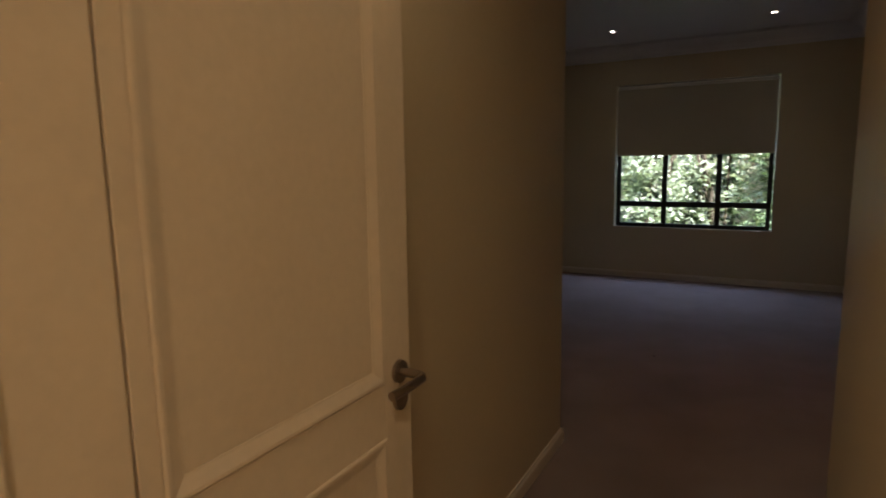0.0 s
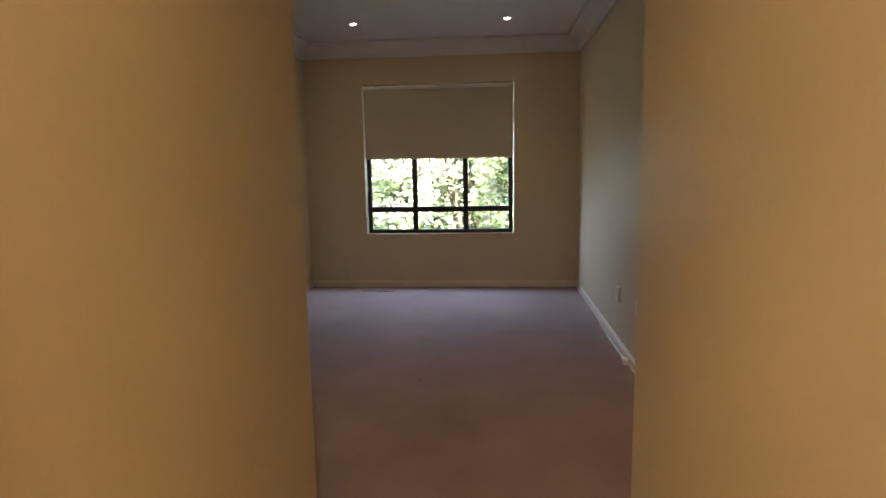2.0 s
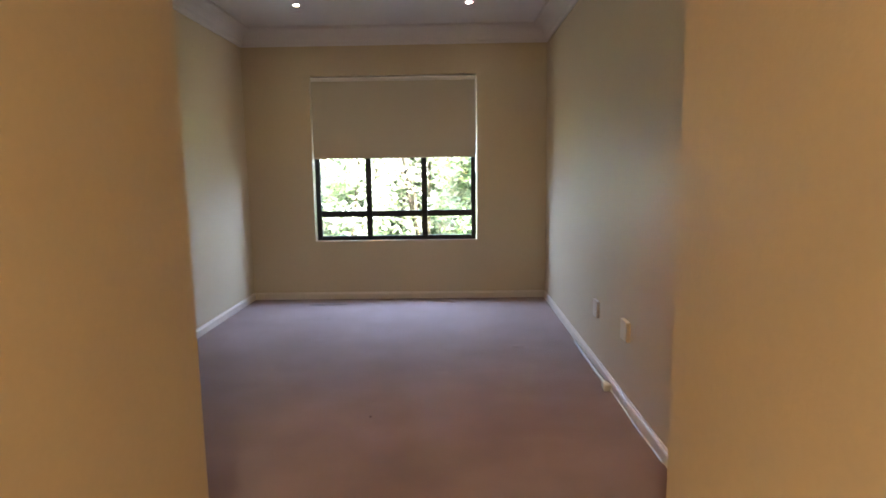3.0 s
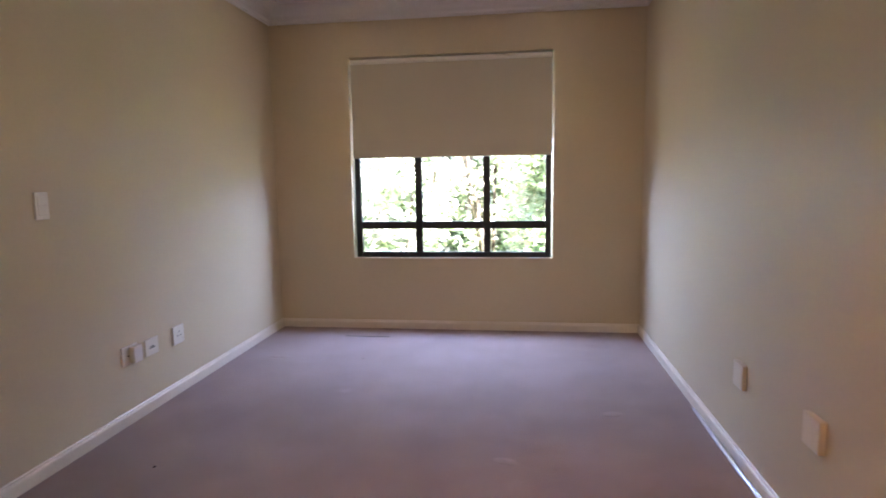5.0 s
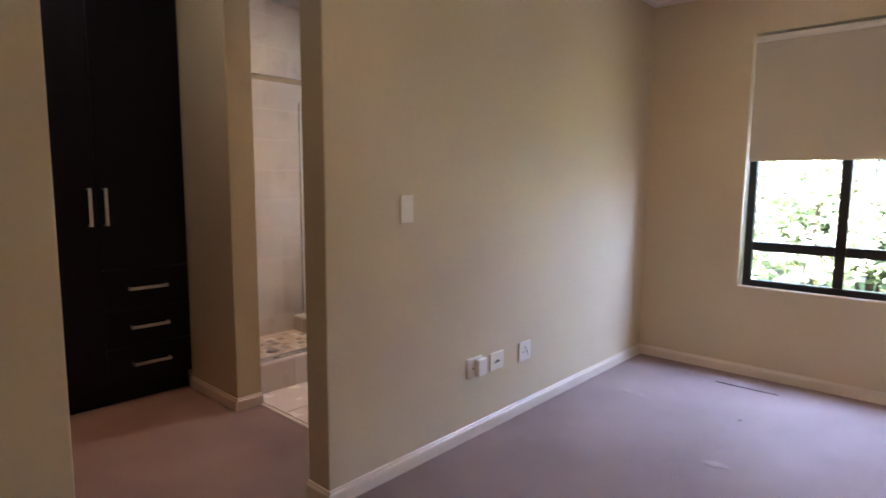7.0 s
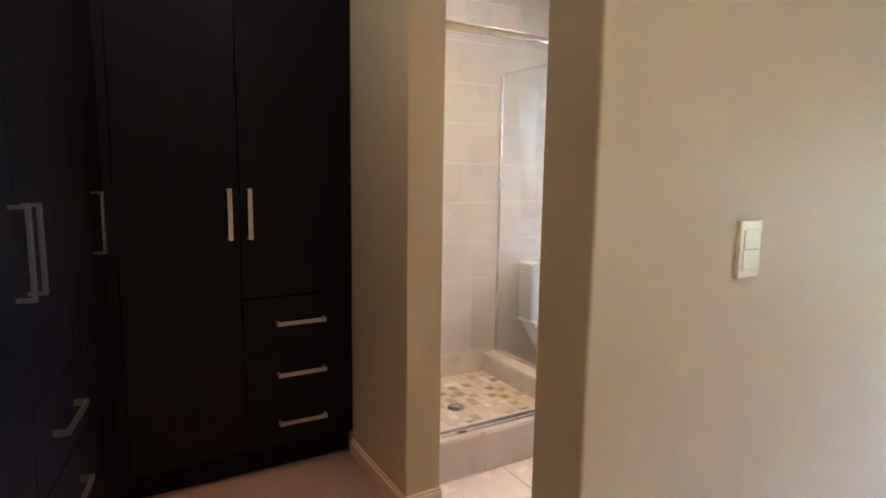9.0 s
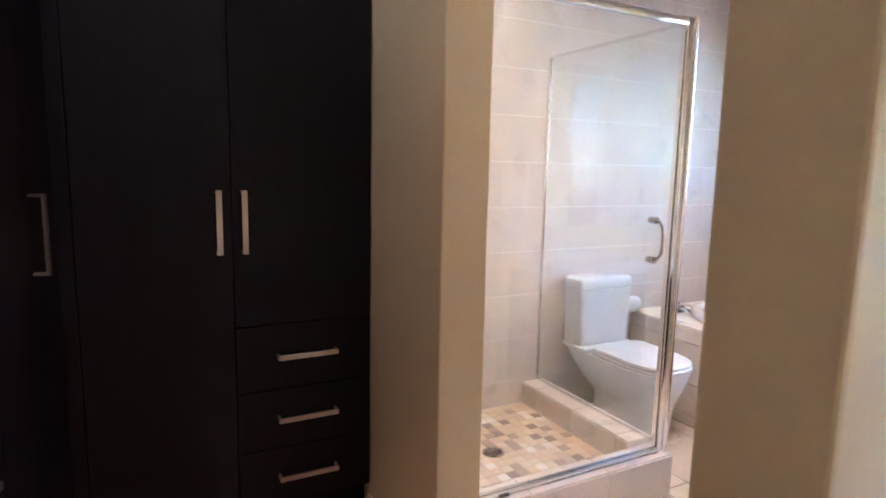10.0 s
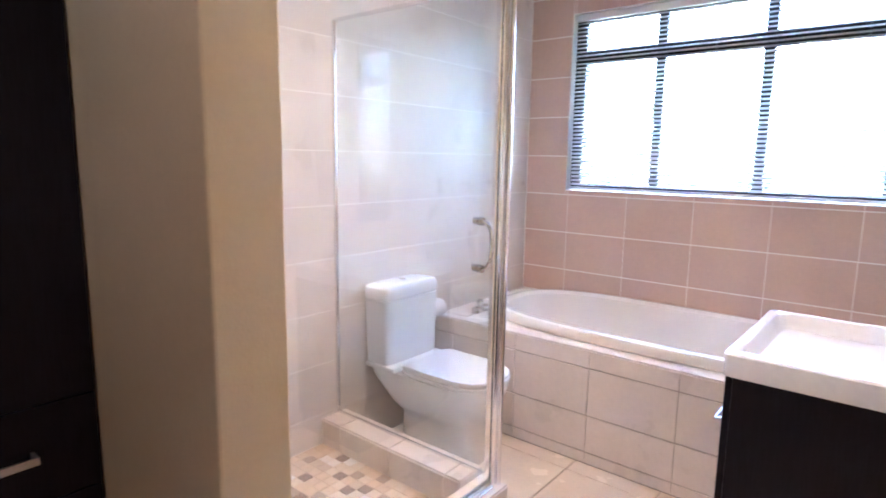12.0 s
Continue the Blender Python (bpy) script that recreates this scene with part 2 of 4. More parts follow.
def boxes(*rows, bevel=0.0):
    bm = bmesh.new()
    for r in rows:
        box(bm, *r, bevel)
    return bm


# ---- plan, metres ----
XL, XR = -2.045, 1.115           # bedroom side walls
YW = 7.51                       # window wall
YB_L, YB_R = 2.84, 2.47         # ends of the entrance passage's walls
HL, HR = -0.56, 0.56            # passage walls
OP0, OP1 = 3.565, 4.47          # opening in the bedroom's side wall
XB = -2.19                      # bathroom side of that wall
XBACK = -4.33                   # bathroom back wall
RET0, RET1 = 4.72, 4.88         # return wall beside the wardrobe
XRET = -3.277
OUT = 0.28                      # outer wall thickness
WX0, WX1, WZ0, WZ1 = -1.35, 0.388, 0.63, 2.36      # bedroom window
BX0, BX1, BZ0, BZ1 = -4.04, -2.40, 1.225, 2.275    # bathroom window

# ---- large structure ----
solid("floor", boxes((-1.4, 1.4, -1.6, 0.385, -0.15, 0.0), (HL - 0.16, HR + 0.16, 0.385, YB_R - 0.16, -0.15, 0.0), (HL - 0.16, XR + 0.2, YB_R - 0.16, YB_L - 0.16, -0.15, 0.0), (-4.6, XR + 0.2, YB_L - 0.16, RET1 - 0.02, -0.15, 0.0), (XB, XR + 0.2, RET1 - 0.02, YW + OUT, -0.15, 0.0)), M_CARPET, "brown cut-pile carpet with dents and worn patches", "carpet")
solid("bathroom_floor", boxes((XBACK - 0.2, XB, RET1 - 0.02, YW + OUT, -0.15, -0.002)), M_GROUT_GREY, "grey grout bed under the bathroom floor tiles", "floor")
wall_window = solid("wall_north", boxes((XL - 0.08, WX0, YW, YW + OUT, 0, 3.0), (WX1, XR + 0.2, YW, YW + OUT, 0, 3.0), (WX0, WX1, YW, YW + OUT, 0, WZ0), (WX0, WX1, YW, YW + OUT, WZ1, 3.0)), M_WALL, "cream painted plaster wall round the bedroom window", "wall")
wall_bath_window = solid("wall_bathroom_north", boxes((XBACK - 0.2, BX0, YW, YW + OUT, 0, 3.0), (BX1, XL - 0.08, YW, YW + OUT, 0, 3.0), (BX0, BX1, YW, YW + OUT, 0, BZ0), (BX0, BX1, YW, YW + OUT, BZ1, 3.0)), M_GROUT, "tiled bathroom wall round the window, pale grout", "wall")
solid("wall_east", boxes((XR, XR + 0.2, YB_R, YW, 0, 3.0)), M_WALL, "cream painted plaster wall of the bedroom", "wall")
solid("wall_west", boxes((XB, XL, OP1, YW, 0, 3.0), bevel=0.006), M_WALL, "cream painted wall between bedroom and bathroom", "wall")
solid("wall_west_nib", boxes((XB, XL, YB_L, OP0, 0, 3.0), bevel=0.006), M_WALL, "cream painted wall end beside the dressing opening", "wall")
# unseen piece, added to hold bedroom light back from the dressing area
solid("wall_west_header", boxes((XB + 0.001, XL - 0.001, OP0, OP1, 2.14, 3.0)), M_WALL, "unseen cream wall piece above the dressing opening, added to cut light", "wall")
solid("wall_passage_west", boxes((XL, HL, YB_L - 0.16, YB_L, 0, 3.0), (HL - 0.16, HL, 0.385, YB_L - 0.16, 0, 3.0)), M_WALL, "cream painted plaster wall of the entrance passage", "wall")
solid("wall_passage_east", boxes((HR, HR + 0.16, 0.385, YB_R, 0, 3.0), (HR + 0.16, XR + 0.2, YB_R - 0.16, YB_R, 0, 3.0)), M_WALL, "cream painted plaster wall of the entrance passage", "wall")
solid("wall_entrance", boxes((-1.4, -0.335, 0.265, 0.385, 0, 3.0), (0.50, 1.4, 0.265, 0.385, 0, 3.0), (-0.335, 0.50, 0.265, 0.385, 2.10, 3.0)), M_WALL, "cream painted wall round the entrance doorway", "wall")
solid("wall_corridor", boxes((-1.4, -1.24, -1.6, 0.265, 0, 3.0), (1.24, 1.4, -1.6, 0.265, 0, 3.0), (-1.24, 1.24, -1.6, -1.44, 0, 3.0)), M_WALL, "cream painted corridor walls outside the bedroom", "wall")
solid("wall_return", boxes((XBACK - 0.2, XRET, RET0, RET1, 0, 3.0), bevel=0.006), M_WALL, "cream painted return wall beside the wardrobe", "wall")
wall_back = solid("wall_bathroom_west", boxes((XBACK - 0.2, XBACK, RET1, YW, 0, 3.0)), M_GROUT, "bathroom wall with pale beige tiles and grout", "wall")
solid("wall_dressing", boxes((-4.6, -4.46, 2.7, RET0, 0, 3.0), (-4.46, XB, 2.7, 2.84, 0, 3.0)), M_WALL, "plain painted walls behind the wardrobes", "wall")
solid("ceiling", boxes((-1.4, 1.4, -1.6, YB_L - 0.16, CEIL, CEIL + 0.18), (XB, XR + 0.2, YB_L - 0.16, YW, CEIL, CEIL + 0.18), (-4.6, XB, 2.7, RET1, CEIL, CEIL + 0.18)), M_CEIL, "white painted plaster ceiling", "ceiling")
solid("ceiling_bathroom", boxes((XBACK, XB, RET1, YW, BATH_CEIL, BATH_CEIL + 0.26)), M_CEIL, "white painted bathroom ceiling", "ceiling")
solid("roof", boxes((-5.2, 2.0, -2.0, YW + OUT + 0.25, 3.01, 3.2)), M_OUTER, "flat roof slab with short eaves", "roof")


def sweep(name, profile, start, end, inward, material, label):
    """A moulding from start to end along a wall; profile: distance off the wall, height."""
    bm = bmesh.new()
    rings = [[(p[0] + inward[0] * d, p[1] + inward[1] * d, z) for d, z in profile] for p in (start, end)]
    loft(bm, rings)
    return solid(name, bm, material, label, name.split("_")[0])


COVE = [(0, 2.655), (0.012, 2.655), (0.014, 2.675), (0.028, 2.69)] + [(0.028 + 0.112 * (1 - math.cos(a)), 2.69 + 0.10 * math.sin(a)) for a in (math.pi / 2 * k / 6 for k in range(1, 7))] + [(0.15, 2.80), (0.15, CEIL), (0, CEIL)]
for a, b, n in (((XL, YW), (XR, YW), (0, -1)), ((XR, YW), (XR, YB_R), (-1, 0)), ((XL, OP1), (XL, YW), (1, 0))):
    sweep("cornice", COVE, a, b, n, M_CEIL, "white moulded plaster ceiling cornice")
SKIRT = [(0, 0), (0.016, 0), (0.016, 0.052), (0.013, 0.060), (0.008, 0.064), (0.008, 0.070), (0.005, 0.074), (0, 0.074)]
for a, b, n in (((XL, YW), (XR, YW), (0, -1)), ((XR, YW), (XR, YB_R), (-1, 0)), ((XL, OP1), (XL, YW), (1, 0)), ((XB, OP1), (XL + 0.016, OP1), (0, -1)),
                ((HL, 0.5), (HL, YB_L), (1, 0)), ((HL + 0.016, YB_L), (XL, YB_L), (0, 1)), ((HR, 0.5), (HR, YB_R), (-1, 0)), ((HR - 0.016, YB_R), (XR, YB_R), (0, 1)),
                ((-3.87, RET0), (XRET + 0.016, RET0), (0, -1)), ((XRET, RET0), (XRET, RET1), (1, 0)), ((XL, YB_L), (XL, OP0), (1, 0)), ((XL + 0.016, OP0), (XB, OP0), (0, 1))):
    sweep("baseboard", SKIRT, a, b, n, M_TRIM, "cream painted timber skirting board")


# ---- windows ----
def bar(bm, x0, x1, y0, y1, z0, z1):
    return box(bm, x0, x1, y0, y1, z0, z1, 0.004)


def bedroom_window():
    w = thing("window_1", (WX0, YW + 0.09, WZ0), "black aluminium window with six panes under a blind", "window", kind="structure")
    y0, y1 = YW + 0.055, YW + 0.115
    f = bmesh.new()
    x0, x1, z0, z1 = WX0 + 0.012, WX1 - 0.012, WZ0 + 0.006, WZ1 - 0.006
    bar(f, x0, x0 + 0.05, y0, y1, z0, z1), bar(f, x1 - 0.05, x1, y0, y1, z0, z1)
    bar(f, x0 + 0.05, x1 - 0.05, y0, y1, z0, z0 + 0.045), bar(f, x0 + 0.05, x1 - 0.05, y0, y1, z1 - 0.05, z1)
    part("window_frame", f, M_WINFRAME, w, "black aluminium frame")
    xs = [x0 + 0.05, -0.77, -0.174, x1 - 0.05]
    for x in xs[1:3]:
        part("mullion", bar(bmesh.new(), x - 0.030, x + 0.030, y0 + 0.002, y1 - 0.004, z0 + 0.045, z1 - 0.05), M_WINFRAME, w)
    edges = [(xs[k] + (0.030 if k else 0), xs[k + 1] - (0.030 if k < 2 else 0)) for k in range(3)]
    for a, b in edges:
        part("transom", bar(bmesh.new(), a, b, y0 + 0.004, y1 - 0.006, 0.886, 0.951), M_WINFRAME, w)
        for lo, hi in ((z0 + 0.045, 0.886), (0.951, z1 - 0.05)):
            p = part("pane", box(bmesh.new(), a, b, YW + 0.088, YW + 0.094, lo, hi), M_GLASS, w, "clear glass pane")
            p.visible_shadow = False
    part("sill", box(bmesh.new(), WX0 + 0.002, WX1 - 0.002, YW + 0.004, y0, WZ0 - 0.002, WZ0 + 0.006, 0.002), M_TRIM, w, "white painted inner sill")


def roller_blind():
    b = thing("roller_blind", (WX0, YW + 0.03, 1.515), "beige roller blind drawn halfway down the window", "blind")
    part("cloth", box(bmesh.new(), WX0 + 0.010, WX1 - 0.005, YW + 0.030, YW + 0.032, 1.525, 2.33), M_BLIND, b)
    part("bottom_bar", box(bmesh.new(), WX0 + 0.012, WX1 - 0.012, YW + 0.026, YW + 0.036, 1.508, 1.528, 0.004), M_BLIND, b)
    part("roller", cyl(bmesh.new(), (WX0 + 0.012, YW + 0.035, 2.325), (WX1 - 0.012, YW + 0.035, 2.325), 0.022), M_RAIL, b, "cream roller tube", smooth=True)
    part("chain", tube(bmesh.new(), [(WX1 - 0.014, YW + 0.022, 2.32), (WX1 - 0.013, YW + 0.02, 1.9), (WX1 - 0.014, YW + 0.022, 1.35)], 0.003, 6), M_RAIL, b, "thin pull chain")


def bathroom_window():
    w = thing("window_2", (BX0, YW + 0.09, BZ0), "dark aluminium bathroom window with three tall and three short panes", "window", kind="structure")
    y0, y1 = YW + 0.036, YW + 0.086
    x0, x1, z0, z1 = BX0 + 0.01, BX1 - 0.01, BZ0 + 0.006, BZ1 - 0.006
    f = bmesh.new()
    bar(f, x0, x0 + 0.068, y0, y1, z0, z1), bar(f, x1 - 0.045, x1, y0, y1, z0, z1)
    bar(f, x0 + 0.068, x1 - 0.045, y0, y1, z0, z0 + 0.04), bar(f, x0 + 0.068, x1 - 0.045, y0, y1, z1 - 0.045, z1)
    part("window_frame", f, M_WINFRAME, w)
    xs = [x0 + 0.068, -3.515, -2.975, x1 - 0.045]
    for x in xs[1:3]:
        part("mullion", bar(bmesh.new(), x - 0.026, x + 0.026, y0 + 0.002, y1 - 0.004, z0 + 0.04, z1 - 0.045), M_WINFRAME, w)
    for k in range(3):
        a, b = xs[k] + (0.026 if k else 0), xs[k + 1] - (0.026 if k < 2 else 0)
        part("transom", bar(bmesh.new(), a, b, y0 + 0.004, y1 - 0.006, 1.985, 2.06), M_WINFRAME, w)
        for lo, hi in ((z0 + 0.04, 1.985), (2.06, z1 - 0.045)):
            p = part("pane", box(bmesh.new(), a, b, YW + 0.060, YW + 0.066, lo, hi), M_GLASS, w, "clear glass pane")
            p.visible_shadow = False


def venetian_blind():
    b = thing("venetian_blind", (BX0, YW + 0.012, BZ0 + 0.006), "grey venetian blind lowered with its slats open", "blind")
    x0, x1 = BX0 + 0.02, BX1 - 0.02
    part("head_rail", box(bmesh.new(), x0, x1, YW + 0.004, YW + 0.034, BZ1 - 0.045, BZ1 - 0.008, 0.003), M_SLAT, b)
    part("bottom_rail", box(bmesh.new(), x0, x1, YW + 0.007, YW + 0.031, BZ0 + 0.008, BZ0 + 0.024, 0.003), M_SLAT, b)
    bm = bmesh.new()
    prof = [(-0.0125, -0.001), (0, 0.0015), (0.0125, -0.001), (0.0125, -0.0016), (0, 0.0009), (-0.0125, -0.0016)]
    loft(bm, [[(x, d, z + 0.52 * d) for d, z in prof] for x in (x0 + 0.003, x1 - 0.003)])
    first = None
    z = BZ0 + 0.042
    while z < BZ1 - 0.055:
        if first is None:
            first = part("slat", bm, M_SLAT, b, local=True)
            ob = first
        else:
            ob = new("slat", first.data)
            ob.parent = b
        ob.location = (-BX0, 0.007, z - BZ0 - 0.006)
        z += 0.0232
    for x in (x0 + 0.15, (x0 + x1) / 2, x1 - 0.15):
        part("cord", cyl(bmesh.new(), (x, YW + 0.019, BZ0 + 0.02), (x, YW + 0.019, BZ1 - 0.03), 0.0009, seg=6), M_SLAT, b)


bedroom_window()
roller_blind()
bathroom_window()
venetian_blind()


# ---- entrance door ----
Y_HINGE = 0.431                 # hinge edge of the open leaf


def entrance_door():
    fr = thing("door_frame", (-0.29, 0.40, 0), "cream painted door frame round the entrance", "door frame", kind="structure")
    part("jamb", box(bmesh.new(), -0.335, -0.2915, 0.262, Y_HINGE - 0.0035, 0, 2.06, 0.003), M_DOOR, fr)
    part("door_stop", box(bmesh.new(), -0.2915, -0.2835, 0.262, 0.306, 0, 2.06, 0.003), M_DOOR, fr)
    part("jamb", box(bmesh.new(), 0.46, 0.50, 0.262, 0.403, 0, 2.06, 0.003), M_DOOR, fr)
    part("head", box(bmesh.new(), -0.335, 0.50, 0.262, 0.403, 2.06, 2.10, 0.003), M_DOOR, fr)
    for x0, x1 in ((-0.397, -0.337), (0.502, 0.556)):
        part("architrave", box(bmesh.new(), x0, x1, 0.245, 0.263, 0, 2.15, 0.004), M_DOOR, fr)
    # leaf lies along y, its face at x = -0.293
    d = thing("door_1", (-0.29, 0.365, 0.012), "cream panelled wooden door standing fully open", "door", kind="structure")
    x0, x1, y0, y1, top = -0.335, -0.293, Y_HINGE, 0.996, 2.04
    st, sh = 0.086, 0.461 - Y_HINGE
    rails = ((0.012, 0.22), (0.93, 1.035), (1.92, top))
    for a, b in ((y0, y0 + sh), (y1 - st, y1)):
        part("stile", box(bmesh.new(), x0, x1, a, b, 0.012, top, 0.0015), M_DOOR, d)
    for lo, hi in rails:
        part("rail", box(bmesh.new(), x0 + 0.0005, x1 - 0.0005, y0 + sh, y1 - st, lo, hi), M_DOOR, d)
    for lo, hi in ((0.22, 0.93), (1.035, 1.92)):
        part("panel", box(bmesh.new(), x0 + 0.012, x1 - 0.0051, y0 + sh, y1 - st, lo, hi), M_DOOR, d)
        # sloped moulding round the sunk panel
        bm = bmesh.new()
        prof = [(0.0, 0.0004), (0.004, 0.0024), (0.009, 0.0022), (0.027, -0.0036), (0.031, -0.0042), (0.031, -0.016), (0.0, -0.016)]
        corners = ((1, 1), (-1, 1), (-1, -1), (1, -1))
        ring = []
        for sy, sz in corners:
            cy, cz = (y0 + sh if sy > 0 else y1 - st), (lo if sz > 0 else hi)
            ring.append([bm.verts.new((x1 + h, cy + sy * o, cz + sz * o)) for o, h in prof])
        for k in range(4):
            a, b = ring[k], ring[(k + 1) % 4]
            for i in range(len(prof)):
                j = (i + 1) % len(prof)
                bm.faces.new((a[i], a[j], b[j], b[i]))
        part("moulding", bm, M_DOOR, d, "sloped panel moulding")
    yh, zh = 0.954, 1.046
    h = part("door_handle", cyl(bmesh.new(), (x1, yh, zh), (x1 + 0.008, yh, zh), 0.022, seg=32), M_BRONZE, d, "satin nickel lever handle", smooth=True)
    part("lever", tube(bmesh.new(), [(x1 + 0.004, yh, zh), (x1 + 0.045, yh, zh), (x1 + 0.055, yh - 0.003, zh), (x1 + 0.061, yh - 0.012, zh), (x1 + 0.061, yh - 0.06, zh - 0.001), (x1 + 0.056, yh - 0.105, zh - 0.003)], 0.0085, 14), M_BRONZE, h, smooth=True)
    part("keyhole_rose", cyl(bmesh.new(), (x1, yh, zh - 0.055), (x1 + 0.008, yh, zh - 0.055), 0.021, seg=32), M_BRONZE, d, "round keyhole cover", smooth=True)
    for z in (0.25, 1.02, 1.78):
        part("hinge", cyl(bmesh.new(), (x0 - 0.004, y0 + 0.012, z), (x0 - 0.004, y0 + 0.012, z + 0.09), 0.006, seg=10), M_BRONZE, d)


entrance_door()


# ---- electrical fittings ----
def wall_plate(name, x, side, y, z, w, h, label, rockers=0, holes=False, thick=0.010, material=None):
    """A plate on a wall that faces side along x."""
    def sx(d):
        return sorted((x, x + side * d))
    t = thing(name, (x, y, z), label, name.replace("_", " "), "wall plates")
    a, b = sx(thick)
    plate = part("plate", box(bmesh.new(), a, b, y - w / 2, y + w / 2, z - h / 2, z + h / 2, 0.003), material or M_PLASTIC, t)
    for k in range(rockers):
        zz = z + (k - (rockers - 1) / 2) * h * 0.35
        a, b = sorted((x + side * 0.009, x + side * 0.0125))
        part("rocker", box(bmesh.new(), a, b, y - w * 0.34, y + w * 0.34, zz - h * 0.168, zz + h * 0.168, 0.0015), M_PLASTIC, plate)
    if holes:
        a, b = sorted((x + side * 0.009, x + side * 0.0125))
        for dy, dz in ((0, 0.02), (-0.017, -0.004), (0.017, -0.004)):
            part("socket_hole", box(bmesh.new(), a, b, y + dy - 0.0035, y + dy + 0.0035, z + dz - 0.004, z + dz + 0.004), M_SLOT, plate)
        a, b = sorted((x + side * 0.009, x + side * 0.014))
        part("rocker", box(bmesh.new(), a, b, y + w * 0.22, y + w * 0.36, z - 0.034, z - 0.014, 0.002), M_PLASTIC, plate)
    return t


wall_plate("light_switch", XL, 1, 4.915, 1.235, 0.075, 0.125, "cream double light switch on the wall", rockers=2)
sock = wall_plate("wall_socket", XL, 1, 5.41, 0.385, 0.125, 0.105, "cream wall socket with an adapter plugged in", holes=True)
part("adapter", box(bmesh.new(), XL + 0.0105, XL + 0.044, 5.402, 5.474, 0.337, 0.430, 0.006), M_PLASTIC, sock, "plugged-in adapter")
s2 = wall_plate("telephone_socket", XL, 1, 5.605, 0.375, 0.12, 0.10, "cream telephone socket with dark marks")
part("slot", box(bmesh.new(), XL + 0.0095, XL + 0.0115, 5.578, 5.632, 0.366, 0.372), M_SLOT, s2)
part("slot", box(bmesh.new(), XL + 0.0095, XL + 0.0115, 5.590, 5.618, 0.374, 0.380), M_SLOT, s2)
wall_plate("wall_socket", XL, 1, 5.875, 0.372, 0.115, 0.115, "cream wall socket on the bedroom wall", holes=True)
wall_plate("wall_socket", XR, -1, 5.25, 0.42, 0.11, 0.115, "cream blank wall socket plate by the skirting", thick=0.020, material=M_DOOR)
wall_plate("wall_socket", XR, -1, 4.575, 0.455, 0.115, 0.115, "cream blank wall socket plate by the skirting", thick=0.024, material=M_DOOR)


def downlight(x, y, z, watts, colour, beam):
    t = thing("downlight", (x, y, z), "small round recessed downlight, lit; most are unseen and placed for light", "downlight", "ceiling downlights")
    bm = bmesh.new()
    n = 32
    loft(bm, [[(x + r * math.cos(2 * math.pi * k / n), y + r * math.sin(2 * math.pi * k / n), z - d) for k in range(n)] for r, d in ((0.042, 0.0005), (0.041, 0.005), (0.028, 0.006), (0.024, 0.001))], close=False)
    part("trim_ring", bm, M_RAIL, t, smooth=True)
    part("lens", cyl(bmesh.new(), (x, y, z - 0.0005), (x, y, z - 0.003), 0.019, seg=24), M_LAMP, t, "glowing lens")
    la = new("downlight_lamp", bpy.data.lights.new("downlight_lamp", "SPOT"))
    la.data.energy, la.data.color, la.data.shadow_soft_size = watts * 3.0, colour, 0.03 if watts < 2 else 0.14
    la.data.spot_size, la.data.spot_blend = radians(beam), 0.9
    la.matrix_world = pose(x, y, z - (0.05 if watts < 2 else 0.15))


for row in DOWNLIGHTS:
    downlight(*row)


# ---- wardrobes ----
def bar_handle(parent, a, b, off, material=None):
    """A flat bar handle between two points on the face, standing off by the vector off; in the parent's own metres."""
    a, b, off = Vector(a), Vector(b), Vector(off)
    along = (b - a).normalized()
    wide = along.cross(off.normalized())
    bm = bmesh.new()

    def slab(c0, c1, across, thick_dir, hw, ht):
        pts = []
        for c in (c0, c1):
            pts.append([c + across * hw + thick_dir * ht, c - across * hw + thick_dir * ht, c - across * hw - thick_dir * ht, c + across * hw - thick_dir * ht])
        loft(bm, pts)
    o = off.normalized()
    slab(a + off, b + off, wide, o, 0.009, 0.004)
    slab(a + along * 0.004, a + along * 0.004 + off - o * 0.004, wide, along, 0.009, 0.004)
    slab(b - along * 0.004, b - along * 0.004 + off - o * 0.004, wide, along, 0.009, 0.004)
    return part("handle", bm, M_NICKEL, parent, "brushed nickel bar handle", local=True)


def wardrobe(name, base, rz, width, depth, fronts, label):
    """Front along local +x, facing local -y. fronts: x0, x1, z0, z1, handle."""
    w = thing(name, base, label, "wardrobe", "built-in wardrobes", rz=rz)
    H = 2.60
    part("carcass", boxes((0.0, width, 0.022, depth, 0.122, H)), M_WENGE, w, local=True)
    part("plinth", boxes((0.005, width - 0.005, 0.06, depth, 0.0, 0.122)), M_WENGE, w, local=True)
    for x0, x1, z0, z1, kind, hx in fronts:
        f = part("drawer" if kind == "h" else "door" if kind == "v" else "filler_panel", box(bmesh.new(), x0 + 0.0018, x1 - 0.0018, 0.0, 0.020, z0 + 0.0018, z1 - 0.0018, 0.0015), M_WENGE, w, local=True)
        if kind == "v":
            bar_handle(f, (hx, 0, 1.09), (hx, 0, 1.305), (0, -0.034, 0))
        elif kind == "h":
            bar_handle(f, (hx - 0.11, 0, (z0 + z1) / 2 + 0.005), (hx + 0.11, 0, (z0 + z1) / 2 + 0.005), (0, -0.034, 0))
    return w


TOP = 2.60
